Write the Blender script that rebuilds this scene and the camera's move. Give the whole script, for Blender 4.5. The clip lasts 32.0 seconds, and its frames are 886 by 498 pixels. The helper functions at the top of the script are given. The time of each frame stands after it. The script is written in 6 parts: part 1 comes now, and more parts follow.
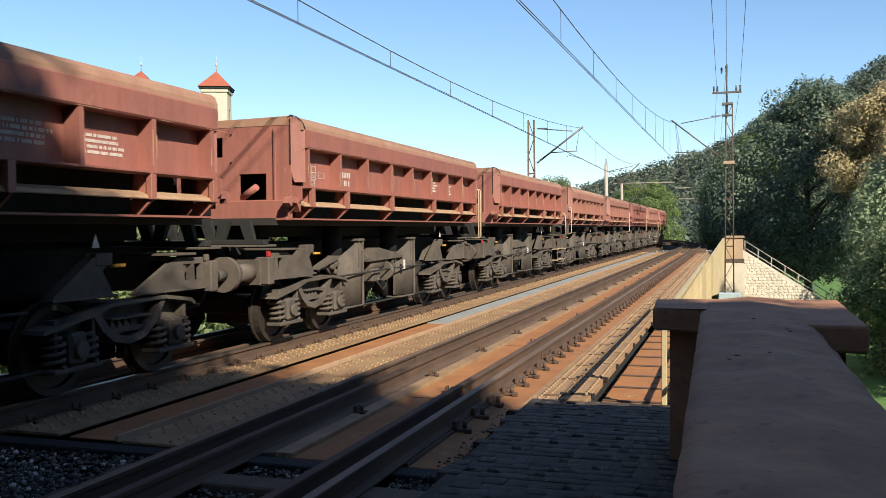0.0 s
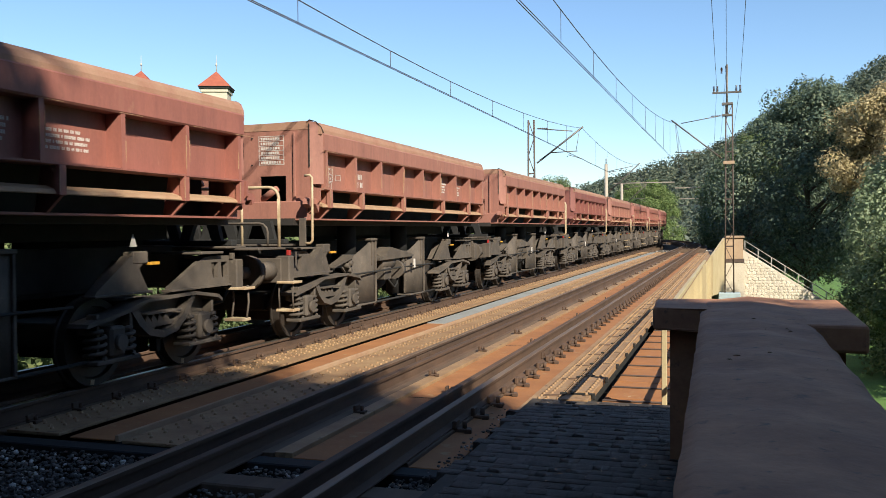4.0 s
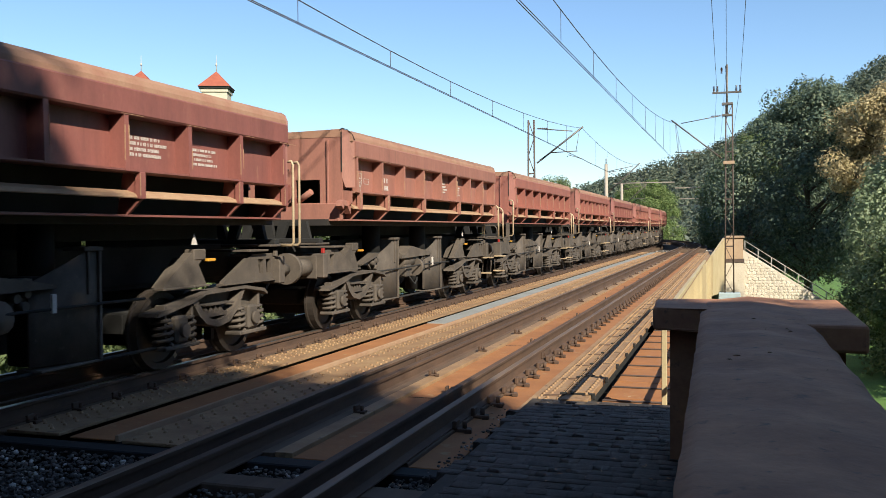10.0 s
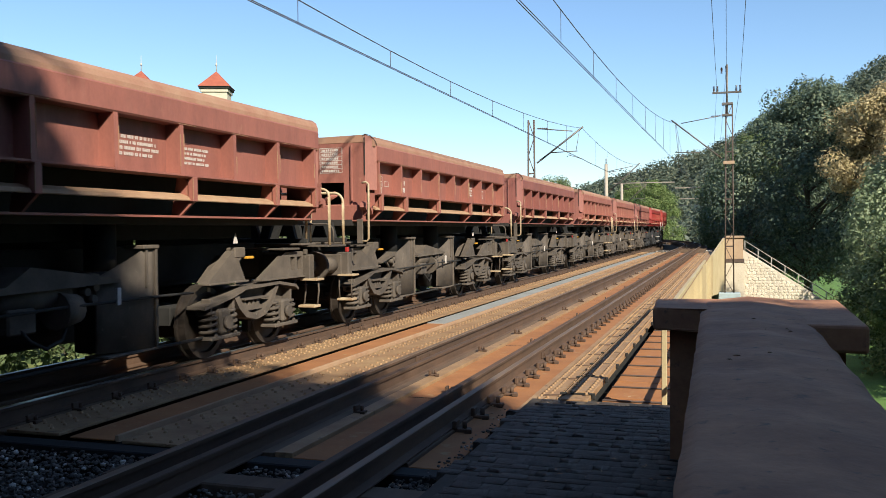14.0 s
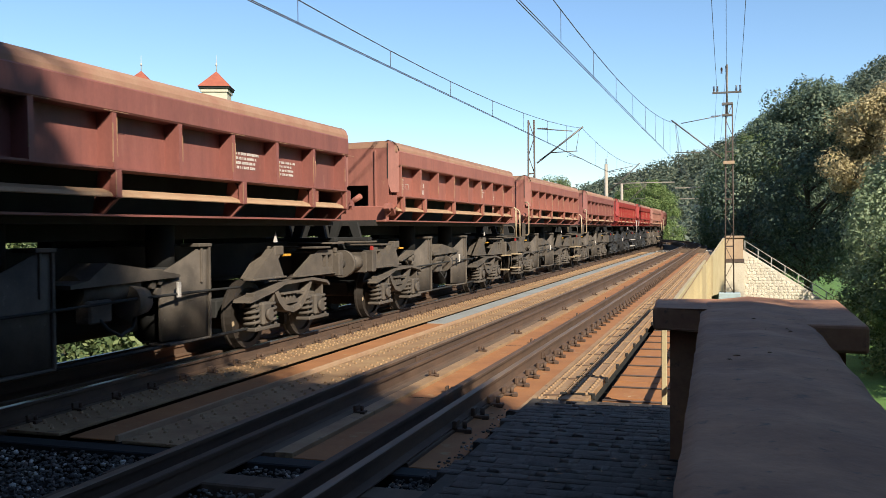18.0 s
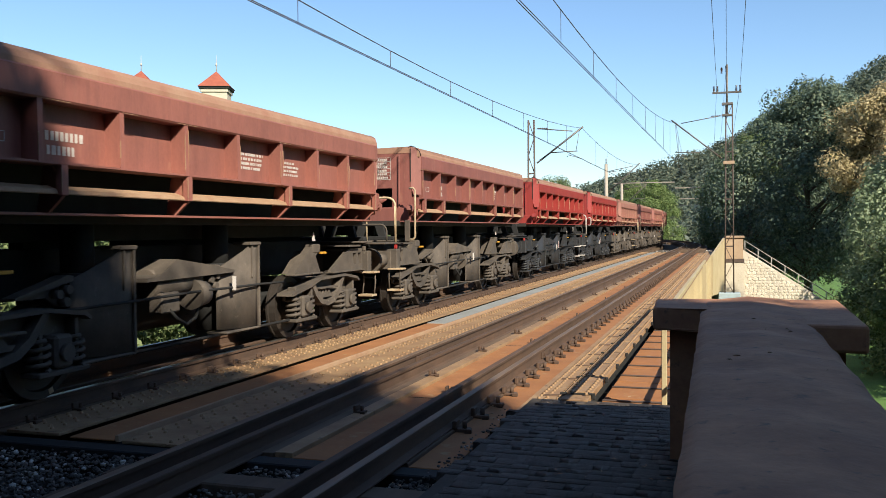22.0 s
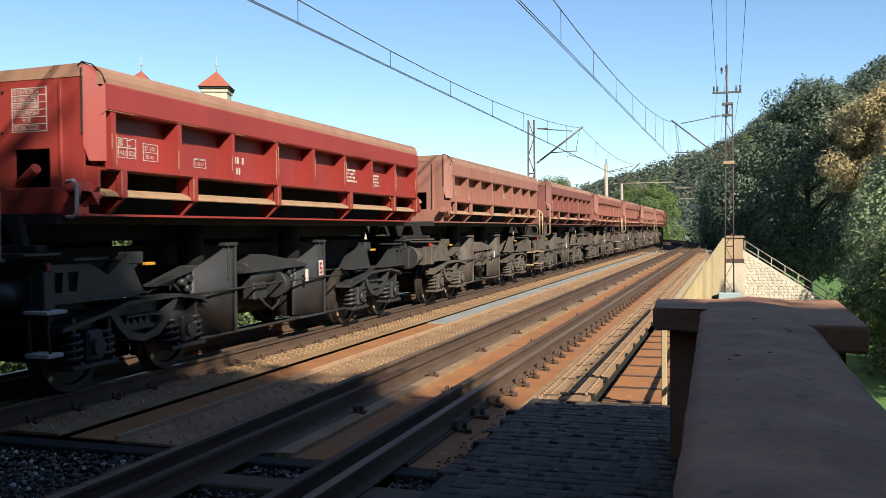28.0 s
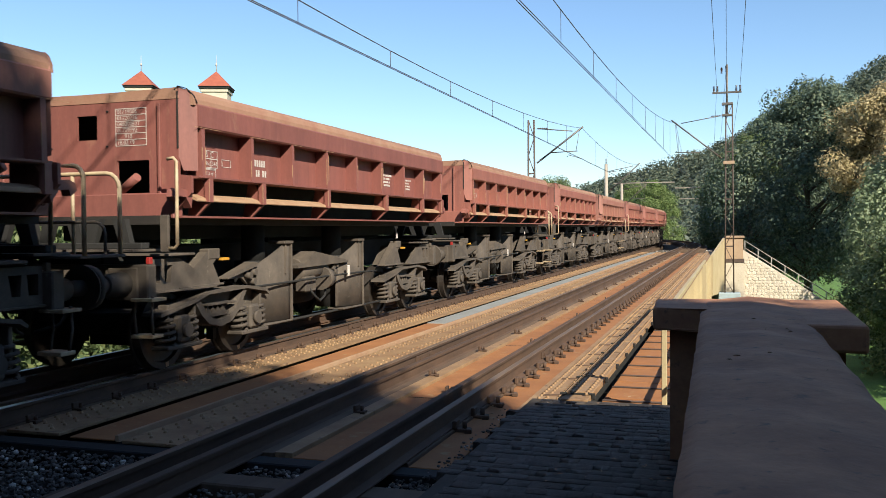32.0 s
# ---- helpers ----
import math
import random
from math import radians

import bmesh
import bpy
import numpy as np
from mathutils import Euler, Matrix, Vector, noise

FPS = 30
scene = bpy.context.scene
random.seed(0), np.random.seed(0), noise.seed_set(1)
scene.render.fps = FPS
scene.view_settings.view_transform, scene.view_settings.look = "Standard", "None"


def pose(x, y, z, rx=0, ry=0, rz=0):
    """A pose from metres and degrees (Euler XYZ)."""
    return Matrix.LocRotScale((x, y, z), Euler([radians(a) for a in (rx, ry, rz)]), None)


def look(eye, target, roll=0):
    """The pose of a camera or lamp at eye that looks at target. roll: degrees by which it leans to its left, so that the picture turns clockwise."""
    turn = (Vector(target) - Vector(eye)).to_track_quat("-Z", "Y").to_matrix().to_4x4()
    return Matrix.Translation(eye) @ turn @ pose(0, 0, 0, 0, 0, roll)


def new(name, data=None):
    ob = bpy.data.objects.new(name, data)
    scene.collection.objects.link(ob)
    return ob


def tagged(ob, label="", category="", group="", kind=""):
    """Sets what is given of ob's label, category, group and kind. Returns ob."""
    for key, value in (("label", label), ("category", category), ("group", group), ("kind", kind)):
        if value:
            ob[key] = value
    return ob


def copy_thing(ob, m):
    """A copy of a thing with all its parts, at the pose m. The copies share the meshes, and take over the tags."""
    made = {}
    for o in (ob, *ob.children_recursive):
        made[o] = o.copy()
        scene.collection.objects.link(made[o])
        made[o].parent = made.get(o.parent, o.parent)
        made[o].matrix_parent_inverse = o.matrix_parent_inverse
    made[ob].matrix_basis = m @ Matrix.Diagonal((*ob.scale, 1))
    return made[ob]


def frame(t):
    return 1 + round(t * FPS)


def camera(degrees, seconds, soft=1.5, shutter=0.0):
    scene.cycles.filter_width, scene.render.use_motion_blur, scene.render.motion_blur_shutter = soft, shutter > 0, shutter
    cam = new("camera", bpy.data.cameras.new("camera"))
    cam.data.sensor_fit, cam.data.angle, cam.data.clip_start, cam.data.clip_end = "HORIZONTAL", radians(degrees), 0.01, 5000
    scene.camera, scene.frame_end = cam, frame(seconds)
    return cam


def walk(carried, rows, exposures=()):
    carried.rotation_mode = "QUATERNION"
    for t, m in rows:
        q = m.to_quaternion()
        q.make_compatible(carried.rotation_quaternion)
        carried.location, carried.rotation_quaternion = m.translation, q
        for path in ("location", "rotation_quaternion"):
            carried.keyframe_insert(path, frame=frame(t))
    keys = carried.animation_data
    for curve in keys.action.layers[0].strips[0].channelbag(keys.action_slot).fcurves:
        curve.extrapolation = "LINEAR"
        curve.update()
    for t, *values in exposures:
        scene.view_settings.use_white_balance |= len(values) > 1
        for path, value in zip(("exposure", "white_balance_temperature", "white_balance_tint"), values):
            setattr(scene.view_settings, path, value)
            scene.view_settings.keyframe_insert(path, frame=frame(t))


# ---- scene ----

# ------------------------------------------------------------------ camera
EYE = Vector((0.0, 0.0, 1.61))
cam = camera(53.36, 32.0, soft=0.85, shutter=0.1)
AIM = EYE + Vector((-0.309, 0.951, -0.0215))
walk(cam, [(0.0, look(EYE, AIM, -0.5)), (32.0, look(EYE, AIM, -0.5))])

# ------------------------------------------------------------------ light
SUN = Vector((0.60, -0.56, 0.57)).normalized()      # towards the sun
sun = new("sun", bpy.data.lights.new("sun", "SUN"))
sun.data.energy, sun.data.angle, sun.data.color = 5.0, radians(0.55), (1.0, 0.865, 0.655)
sun.matrix_world = look(SUN * 60, (0, 0, 0))
world = bpy.data.worlds.new("sky")
scene.world = world
world.use_nodes = True
wn = world.node_tree.nodes
sky = wn.new("ShaderNodeTexSky")
sky.sky_type, sky.sun_disc = "NISHITA", False
sky.sun_elevation = math.asin(SUN.z)
sky.sun_rotation = math.atan2(SUN.x, SUN.y)
sky.air_density, sky.dust_density, sky.ozone_density = 1.0, 0.2, 2.8
wn["Background"].inputs["Strength"].default_value = 0.080
world.node_tree.links.new(sky.outputs["Color"], wn["Background"].inputs["Color"])
scene.view_settings.exposure = 0.97
scene.view_settings.use_white_balance = True
scene.view_settings.white_balance_temperature, scene.view_settings.white_balance_tint = 6000, 8


# ------------------------------------------------------------------ materials
def mat(name, base, other=None, scale=3.0, rough=0.7, metal=0.0, bump=0.2, fine=60.0, rand=0.08, spots=None,
        spot_amount=0.5, stretch=(1, 1, 1), contrast=(0.35, 0.7), rough_var=0.12, dist=0.004, streak=0.0):
    """Two scales of colour change, wear spots, and fine relief, all in the thing's own space."""
    base, other = [c * 0.66 for c in base], [c * 0.66 for c in other] if other else None
    spots = [c * 0.66 for c in spots] if spots else None
    m = bpy.data.materials.new(name)
    m.use_nodes = True
    nt = m.node_tree
    n, link = nt.nodes, nt.links.new
    bsdf = n["Principled BSDF"]
    co = n.new("ShaderNodeTexCoord")
    mp = n.new("ShaderNodeMapping")
    mp.inputs["Scale"].default_value = stretch
    link(co.outputs["Object"], mp.inputs["Vector"])

    def nz(s, detail=5.0):
        t = n.new("ShaderNodeTexNoise")
        t.inputs["Scale"].default_value, t.inputs["Detail"].default_value = s, detail
        t.inputs["Roughness"].default_value = 0.62
        link(mp.outputs["Vector"], t.inputs["Vector"])
        return t

    def ramp(src, lo, hi):
        r = n.new("ShaderNodeMapRange")
        r.inputs["From Min"].default_value, r.inputs["From Max"].default_value = lo, hi
        link(src, r.inputs["Value"])
        return r.outputs["Result"]

    def mix(fac, a, b, blend="MIX"):
        x = n.new("ShaderNodeMix")
        x.data_type, x.blend_type = "RGBA", blend
        for sock, val in ((x.inputs[0], fac), (x.inputs[6], a), (x.inputs[7], b)):
            if hasattr(val, "default_value"):
                link(val, sock)
            else:
                sock.default_value = val
        return x.outputs[2]

    big, small = nz(scale), nz(fine, 3.0)
    other = other or tuple(c * 0.62 for c in base)
    col = mix(ramp(big.outputs["Fac"], *contrast), (*base, 1), (*other, 1))
    if spots:
        sp = nz(scale * 3.7, 6.0)
        col = mix(ramp(sp.outputs["Fac"], 0.72 - spot_amount * 0.3, 0.80 - spot_amount * 0.2), col, (*spots, 1))
    if streak:
        mp2 = n.new("ShaderNodeMapping")
        mp2.inputs["Scale"].default_value = (7.0, 7.0, 0.55)
        link(co.outputs["Object"], mp2.inputs["Vector"])
        st = n.new("ShaderNodeTexNoise")
        st.inputs["Scale"].default_value, st.inputs["Detail"].default_value = 1.0, 7.0
        st.inputs["Roughness"].default_value = 0.7
        link(mp2.outputs["Vector"], st.inputs["Vector"])
        dull = n.new("ShaderNodeMath")
        dull.operation = "MULTIPLY"
        link(ramp(st.outputs["Fac"], 0.48, 0.78), dull.inputs[0])
        dull.inputs[1].default_value = streak * 1.6
        col = mix(dull.outputs[0], col, (base[0] * 0.45, base[1] * 0.50, base[2] * 0.55, 1))
        pale = n.new("ShaderNodeMath")
        pale.operation = "MULTIPLY"
        link(ramp(st.outputs["Fac"], 0.44, 0.22), pale.inputs[0])
        pale.inputs[1].default_value = streak
        col = mix(pale.outputs[0], col, (0.30, 0.155, 0.115, 1))
    grain = ramp(small.outputs["Fac"], 0.2, 0.8)
    hv = n.new("ShaderNodeHueSaturation")
    info = n.new("ShaderNodeObjectInfo")
    mul = n.new("ShaderNodeMath")
    mul.operation = "MULTIPLY_ADD"
    link(info.outputs["Random"], mul.inputs[0])
    mul.inputs[1].default_value, mul.inputs[2].default_value = 2 * rand, 1 - rand
    add = n.new("ShaderNodeMath")
    add.operation = "MULTIPLY_ADD"
    link(grain, add.inputs[0])
    add.inputs[1].default_value = 0.22
    sub = n.new("ShaderNodeMath")
    sub.operation = "SUBTRACT"
    link(mul.outputs[0], sub.inputs[0])
    sub.inputs[1].default_value = 0.11
    link(sub.outputs[0], add.inputs[2])
    link(add.outputs[0], hv.inputs["Value"])
    link(col, hv.inputs["Color"])
    link(hv.outputs["Color"], bsdf.inputs["Base Color"])
    rr = n.new("ShaderNodeMapRange")
    rr.inputs["To Min"].default_value, rr.inputs["To Max"].default_value = rough - rough_var, min(1, rough + rough_var)
    link(big.outputs["Fac"], rr.inputs["Value"])
    link(rr.outputs["Result"], bsdf.inputs["Roughness"])
    bsdf.inputs["Metallic"].default_value = metal
    if bump:
        bp = n.new("ShaderNodeBump")
        bp.inputs["Strength"].default_value, bp.inputs["Distance"].default_value = bump, dist
        link(small.outputs["Fac"], bp.inputs["Height"])
        link(bp.outputs["Normal"], bsdf.inputs["Normal"])
    return m


def leaf_mat(name, a, b, c):
    m = bpy.data.materials.new(name)
    m.use_nodes = True
    nt = m.node_tree
    n, link = nt.nodes, nt.links.new
    bsdf = n["Principled BSDF"]
    geo = n.new("ShaderNodeNewGeometry")
    cr = n.new("ShaderNodeValToRGB")
    a, b, c = ([v * 0.85 for v in q] for q in (a, b, c))
    cr.color_ramp.elements[0].color, cr.color_ramp.elements[1].color = (*a, 1), (*c, 1)
    e = cr.color_ramp.elements.new(0.55)
    e.color = (*b, 1)
    link(geo.outputs["Random Per Island"], cr.inputs["Fac"])
    link(cr.outputs["Color"], bsdf.inputs["Base Color"])
    bsdf.inputs["Roughness"].default_value = 0.55
    bsdf.inputs["Specular IOR Level"].default_value = 0.3
    tr = n.new("ShaderNodeBsdfTranslucent")
    link(cr.outputs["Color"], tr.inputs["Color"])
    mx = n.new("ShaderNodeMixShader")
    mx.inputs[0].default_value = 0.33
    link(bsdf.outputs[0], mx.inputs[1])
    link(tr.outputs[0], mx.inputs[2])
    link(mx.outputs[0], n["Material Output"].inputs["Surface"])
    return m


M_RED = mat("weathered_oxide_red_paint", (0.398, 0.149, 0.113), (0.302, 0.115, 0.091), 1.6, 0.62, bump=0.15, fine=40,
            rand=0.05, spots=(0.446, 0.231, 0.156), spot_amount=0.3, stretch=(1, 1, 0.45), streak=0.30)
M_MAROON = mat("weathered_maroon_paint", (0.317, 0.113, 0.093), (0.241, 0.090, 0.076), 1.3, 0.6, bump=0.15, fine=40,
               rand=0.05, spots=(0.382, 0.185, 0.132), spot_amount=0.3, stretch=(1, 1, 0.45), streak=0.30)
M_PALE = mat("dusty_oxide_red_paint", (0.413, 0.183, 0.137), (0.336, 0.145, 0.111), 1.5, 0.68, bump=0.15, fine=40,
             rand=0.05, spots=(0.441, 0.259, 0.176), spot_amount=0.35, stretch=(1, 1, 0.45), streak=0.35)
M_BRIGHT = mat("fresh_red_paint", (0.395, 0.052, 0.044), (0.314, 0.047, 0.040), 1.2, 0.45, bump=0.08, fine=40, rand=0.03,
               spots=(0.344, 0.071, 0.052), spot_amount=0.15, streak=0.12)
M_DUST = mat("dusty_tan_rim", (0.43, 0.255, 0.17), (0.36, 0.17, 0.115), 2.6, 0.85, bump=0.3, fine=50, rand=0.04)
M_LEDGE = mat("sand_covered_ledge", (0.50, 0.33, 0.20), (0.42, 0.24, 0.14), 4.0, 0.9, bump=0.4, fine=70, rand=0.08)
M_UNDER = mat("dusty_grey_underframe", (0.140, 0.112, 0.089), (0.078, 0.064, 0.053), 3.0, 0.82, bump=0.25, fine=50,
              rand=0.15, spots=(0.21, 0.18, 0.14), spot_amount=0.3)
M_BLACK = mat("black_underframe_paint", (0.045, 0.046, 0.05), (0.03, 0.03, 0.033), 3.0, 0.5, bump=0.15, fine=50, rand=0.1)
# Dark steel, taken near black to put underframe shade into the colour.
M_DARK = mat("dark_steel_and_shade", (0.022, 0.021, 0.021), (0.014, 0.014, 0.014), 4.0, 0.9, bump=0.25, fine=60, rand=0.15)
M_WHEEL = mat("worn_wheel_steel", (0.050, 0.038, 0.031), (0.030, 0.025, 0.021), 5.0, 0.6, metal=0.15, bump=0.1, fine=60)
M_HAND = mat("cream_handrail_paint", (0.62, 0.50, 0.33), (0.40, 0.27, 0.16), 6.0, 0.55, bump=0.1, fine=60, rand=0.1)
M_WHITE = mat("white_marking_paint", (0.74, 0.70, 0.66), (0.58, 0.50, 0.46), 9.0, 0.7, bump=0, fine=70, rand=0.05)
M_YELLOW = mat("yellow_marking_paint", (0.80, 0.42, 0.03), (0.62, 0.30, 0.03), 9.0, 0.6, bump=0, rand=0.05)
M_SIGNRED = mat("signal_red_paint", (0.42, 0.03, 0.025), (0.33, 0.03, 0.025), 9.0, 0.5, bump=0)
M_RAIL = mat("rusty_rail_side", (0.131, 0.074, 0.045), (0.079, 0.047, 0.031), 5.0, 0.8, bump=0.3, fine=60, stretch=(1, 0.3, 1))
M_HEAD = mat("polished_rail_head", (0.42, 0.40, 0.38), (0.30, 0.25, 0.21), 6.0, 0.34, metal=0.85, bump=0.06, fine=70,
             stretch=(1, 0.1, 1))
M_DULL = mat("dull_rail_head", (0.255, 0.178, 0.119), (0.153, 0.098, 0.064), 6.0, 0.6, metal=0.2, bump=0.1, fine=70,
             stretch=(1, 0.1, 1))
M_RUST = mat("orange_rusted_deck_plate", (0.46, 0.195, 0.062), (0.31, 0.125, 0.045), 1.5, 0.88, bump=0.35, fine=45,
             rand=0.07, spots=(0.43, 0.27, 0.125), spot_amount=0.42, contrast=(0.3, 0.75))
M_FLANGE = mat("dusty_riveted_steel", (0.43, 0.275, 0.140), (0.29, 0.165, 0.085), 2.2, 0.72, bump=0.35, fine=50, rand=0.06,
               spots=(0.16, 0.092, 0.052), spot_amount=0.4)
M_TIMBER = mat("weathered_bridge_timber", (0.185, 0.118, 0.072), (0.100, 0.064, 0.042), 3.0, 0.9, bump=0.5, fine=30,
               stretch=(1, 0.15, 1), rand=0.12)
M_GREYSTRIP = mat("galvanised_walkway_plate", (0.40, 0.42, 0.42), (0.30, 0.30, 0.28), 1.6, 0.6, bump=0.2, fine=40, rand=0.08)
M_BEIGE = mat("beige_girder_paint", (0.62, 0.51, 0.30), (0.55, 0.44, 0.26), 1.2, 0.6, bump=0.12, fine=30,
              spots=(0.40, 0.27, 0.14), spot_amount=0.2)
M_COPING = mat("brown_sandstone_coping", (0.588, 0.281, 0.140), (0.355, 0.168, 0.096), 3.4, 0.85, bump=0.4, fine=26, dist=0.006,
               spots=(0.218, 0.131, 0.084), spot_amount=0.4, rand=0.05)
M_STONE = mat("tan_sandstone", (0.52, 0.37, 0.24), (0.42, 0.29, 0.19), 1.6, 0.85, bump=0.5, fine=26, dist=0.01, rand=0.08)
M_RUBBLE = mat("pale_rubble_stone", (0.88, 0.79, 0.64), (0.76, 0.66, 0.52), 3.0, 0.9, bump=0.6, fine=18, dist=0.02, rand=0.14, spots=(0.50, 0.42, 0.33), spot_amount=0.4)
M_MORTAR = mat("pale_mortar", (0.74, 0.66, 0.54), (0.60, 0.52, 0.42), 2.0, 0.95, bump=0.5, fine=20, dist=0.02)
M_COBBLE = mat("dark_paving_stone", (0.102, 0.077, 0.059), (0.058, 0.046, 0.036), 2.0, 0.75, bump=0.8, fine=40, dist=0.012,
               rand=0.24, spots=(0.127, 0.096, 0.064), spot_amount=0.3)
M_JOINT = mat("earth_joint", (0.077, 0.058, 0.043), (0.053, 0.041, 0.032), 5.0, 0.95, bump=0.6, fine=60)
M_EARTH = mat("ballast_bed", (0.06, 0.05, 0.043), (0.04, 0.034, 0.03), 4.0, 0.95, bump=0.9, fine=22, dist=0.03)
M_GRASS = mat("meadow_grass", (0.136, 0.272, 0.048), (0.096, 0.176, 0.040), 0.35, 0.9, bump=0.9, fine=12, dist=0.05)
M_FOREST = mat("forest_floor", (0.05, 0.07, 0.025), (0.035, 0.045, 0.02), 0.1, 0.95, bump=0.6, fine=3, dist=0.1)
M_LATTICE = mat("rusty_mast_steel", (0.12, 0.078, 0.06), (0.075, 0.05, 0.04), 3.0, 0.7, bump=0.2, fine=30)
M_CONC = mat("pale_mast_concrete", (0.48, 0.42, 0.35), (0.38, 0.33, 0.27), 2.0, 0.85, bump=0.2, fine=25)
M_ARM = mat("grey_bracket_tube", (0.20, 0.19, 0.18), (0.15, 0.12, 0.10), 5.0, 0.55, bump=0.1, metal=0.3)
M_INSUL = mat("brown_insulator", (0.13, 0.075, 0.05), None, 5.0, 0.3, bump=0)
M_WIRE = mat("dark_copper_wire", (0.12, 0.105, 0.095), None, 5.0, 0.5, bump=0, metal=0.3)
M_BARK = mat("grey_brown_bark", (0.12, 0.09, 0.065), (0.08, 0.06, 0.045), 6.0, 0.9, bump=0.8, fine=25, dist=0.02, stretch=(1, 1, 0.3))
M_PLASTER = mat("cream_tower_plaster", (0.68, 0.60, 0.48), (0.58, 0.50, 0.40), 0.5, 0.85, bump=0.2, fine=8)
M_TILE = mat("red_roof_tile", (0.40, 0.11, 0.06), (0.32, 0.085, 0.05), 1.2, 0.8, bump=0.5, fine=9, dist=0.03)
M_COPPER = mat("green_copper_sheet", (0.16, 0.26, 0.24), (0.11, 0.19, 0.18), 2.0, 0.6, bump=0.1)
M_LOAD = mat("dusty_load", (0.36, 0.24, 0.15), (0.27, 0.17, 0.11), 3.0, 0.95, bump=0.8, fine=18, dist=0.03)
M_RAILING = mat("grey_painted_railing", (0.50, 0.48, 0.42), (0.38, 0.35, 0.30), 4.0, 0.55, bump=0.1)
M_BLUE = mat("pale_blue_paint", (0.45, 0.56, 0.62), (0.40, 0.46, 0.48), 4.0, 0.6, bump=0.1)
# Near black: stands in for the shade inside openings, gaps and recesses.
M_SHADE = mat("dark_shade_fill", (0.03, 0.025, 0.022), None, 4.0, 0.8, bump=0.1)
# Dark green, with a bluish lift that stands in for haze.
L_DARK = leaf_mat("dark_green_leaves", (0.075, 0.11, 0.082), (0.13, 0.175, 0.12), (0.25, 0.29, 0.18))
L_MID = leaf_mat("mid_green_leaves", (0.08, 0.12, 0.05), (0.14, 0.19, 0.08), (0.25, 0.29, 0.12))
L_YELLOW = leaf_mat("yellowing_leaves", (0.31, 0.25, 0.13), (0.47, 0.38, 0.20), (0.58, 0.49, 0.27))
L_WILLOW = leaf_mat("pale_grey_green_leaves", (0.17, 0.22, 0.12), (0.25, 0.31, 0.17), (0.36, 0.41, 0.24))
L_BRIGHT = leaf_mat("bright_green_leaves", (0.10, 0.15, 0.05), (0.17, 0.24, 0.08), (0.27, 0.33, 0.12))
# Lightened and blued: distance haze is mixed into the leaf colour.
L_FAR = leaf_mat("hazed_far_wood_leaves", (0.075, 0.105, 0.08), (0.115, 0.145, 0.105), (0.19, 0.20, 0.13))


# ------------------------------------------------------------------ building helpers
def part(name, bm, material, parent=None, label="", smooth=False):
    """Links a bmesh (or a mesh) as one object."""
    if isinstance(bm, bmesh.types.BMesh):
        bmesh.ops.recalc_face_normals(bm, faces=bm.faces)
        me = bpy.data.meshes.new(name)
        bm.to_mesh(me)
        bm.free()
        if smooth:
            me.shade_smooth()
    else:
        me = bm
    if not me.materials:
        me.materials.append(material)
    ob = new(name, me)
    if parent is not None:
        ob.parent = parent
    if label:
        ob["label"] = label
    return ob


def thing(name, label, category, group="", kind="", at=None):
    ob = new(name)
    ob.empty_display_size = 0.2
    if at is not None:
        ob.matrix_basis = at
    return tagged(ob, label, category, group, kind)


def structure(name, bm, material, label, category):
    return tagged(part(name, bm, material), label, category, kind="structure")


def fresh():
    return bmesh.new()


def box(bm, x0, x1, y0, y1, z0, z1, bevel=0.0):
    vs = [bm.verts.new((x, y, z)) for z in (z0, z1) for y in (y0, y1) for x in (x0, x1)]
    fs = [bm.faces.new([vs[i] for i in q]) for q in
          ((0, 2, 3, 1), (4, 5, 7, 6), (0, 1, 5, 4), (2, 6, 7, 3), (0, 4, 6, 2), (1, 3, 7, 5))]
    if bevel:
        es = list({e for f in fs for e in f.edges})
        bmesh.ops.bevel(bm, geom=es, offset=bevel, segments=1, affect="EDGES", profile=0.5)
    return bm


def prism(bm, poly, axis, lo, hi):
    """A polygon in the plane across axis, drawn out from lo to hi. Polygon coordinates follow in x, y, z order."""
    def place(p, v):
        return {"x": (v, p[0], p[1]), "y": (p[0], v, p[1]), "z": (p[0], p[1], v)}[axis]
    a = [bm.verts.new(place(p, lo)) for p in poly]
    b = [bm.verts.new(place(p, hi)) for p in poly]
    bm.faces.new(a)
    bm.faces.new(b[::-1])
    k = len(poly)
    for i in range(k):
        bm.faces.new((a[i], b[i], b[(i + 1) % k], a[(i + 1) % k]))
    return bm


def cyl(bm, p, q, r, n=12, r2=None, caps=True):
    p, q = Vector(p), Vector(q)
    r2 = r if r2 is None else r2
    w = (q - p).normalized()
    u = w.orthogonal().normalized()
    v = w.cross(u)
    a, b = [], []
    for i in range(n):
        t = 2 * math.pi * i / n
        d = u * math.cos(t) + v * math.sin(t)
        a.append(bm.verts.new(p + d * r))
        b.append(bm.verts.new(q + d * r2))
    for i in range(n):
        f = bm.faces.new((a[i], a[(i + 1) % n], b[(i + 1) % n], b[i]))
        f.smooth = True
    if caps:
        bm.faces.new(a[::-1])
        bm.faces.new(b)
    return bm


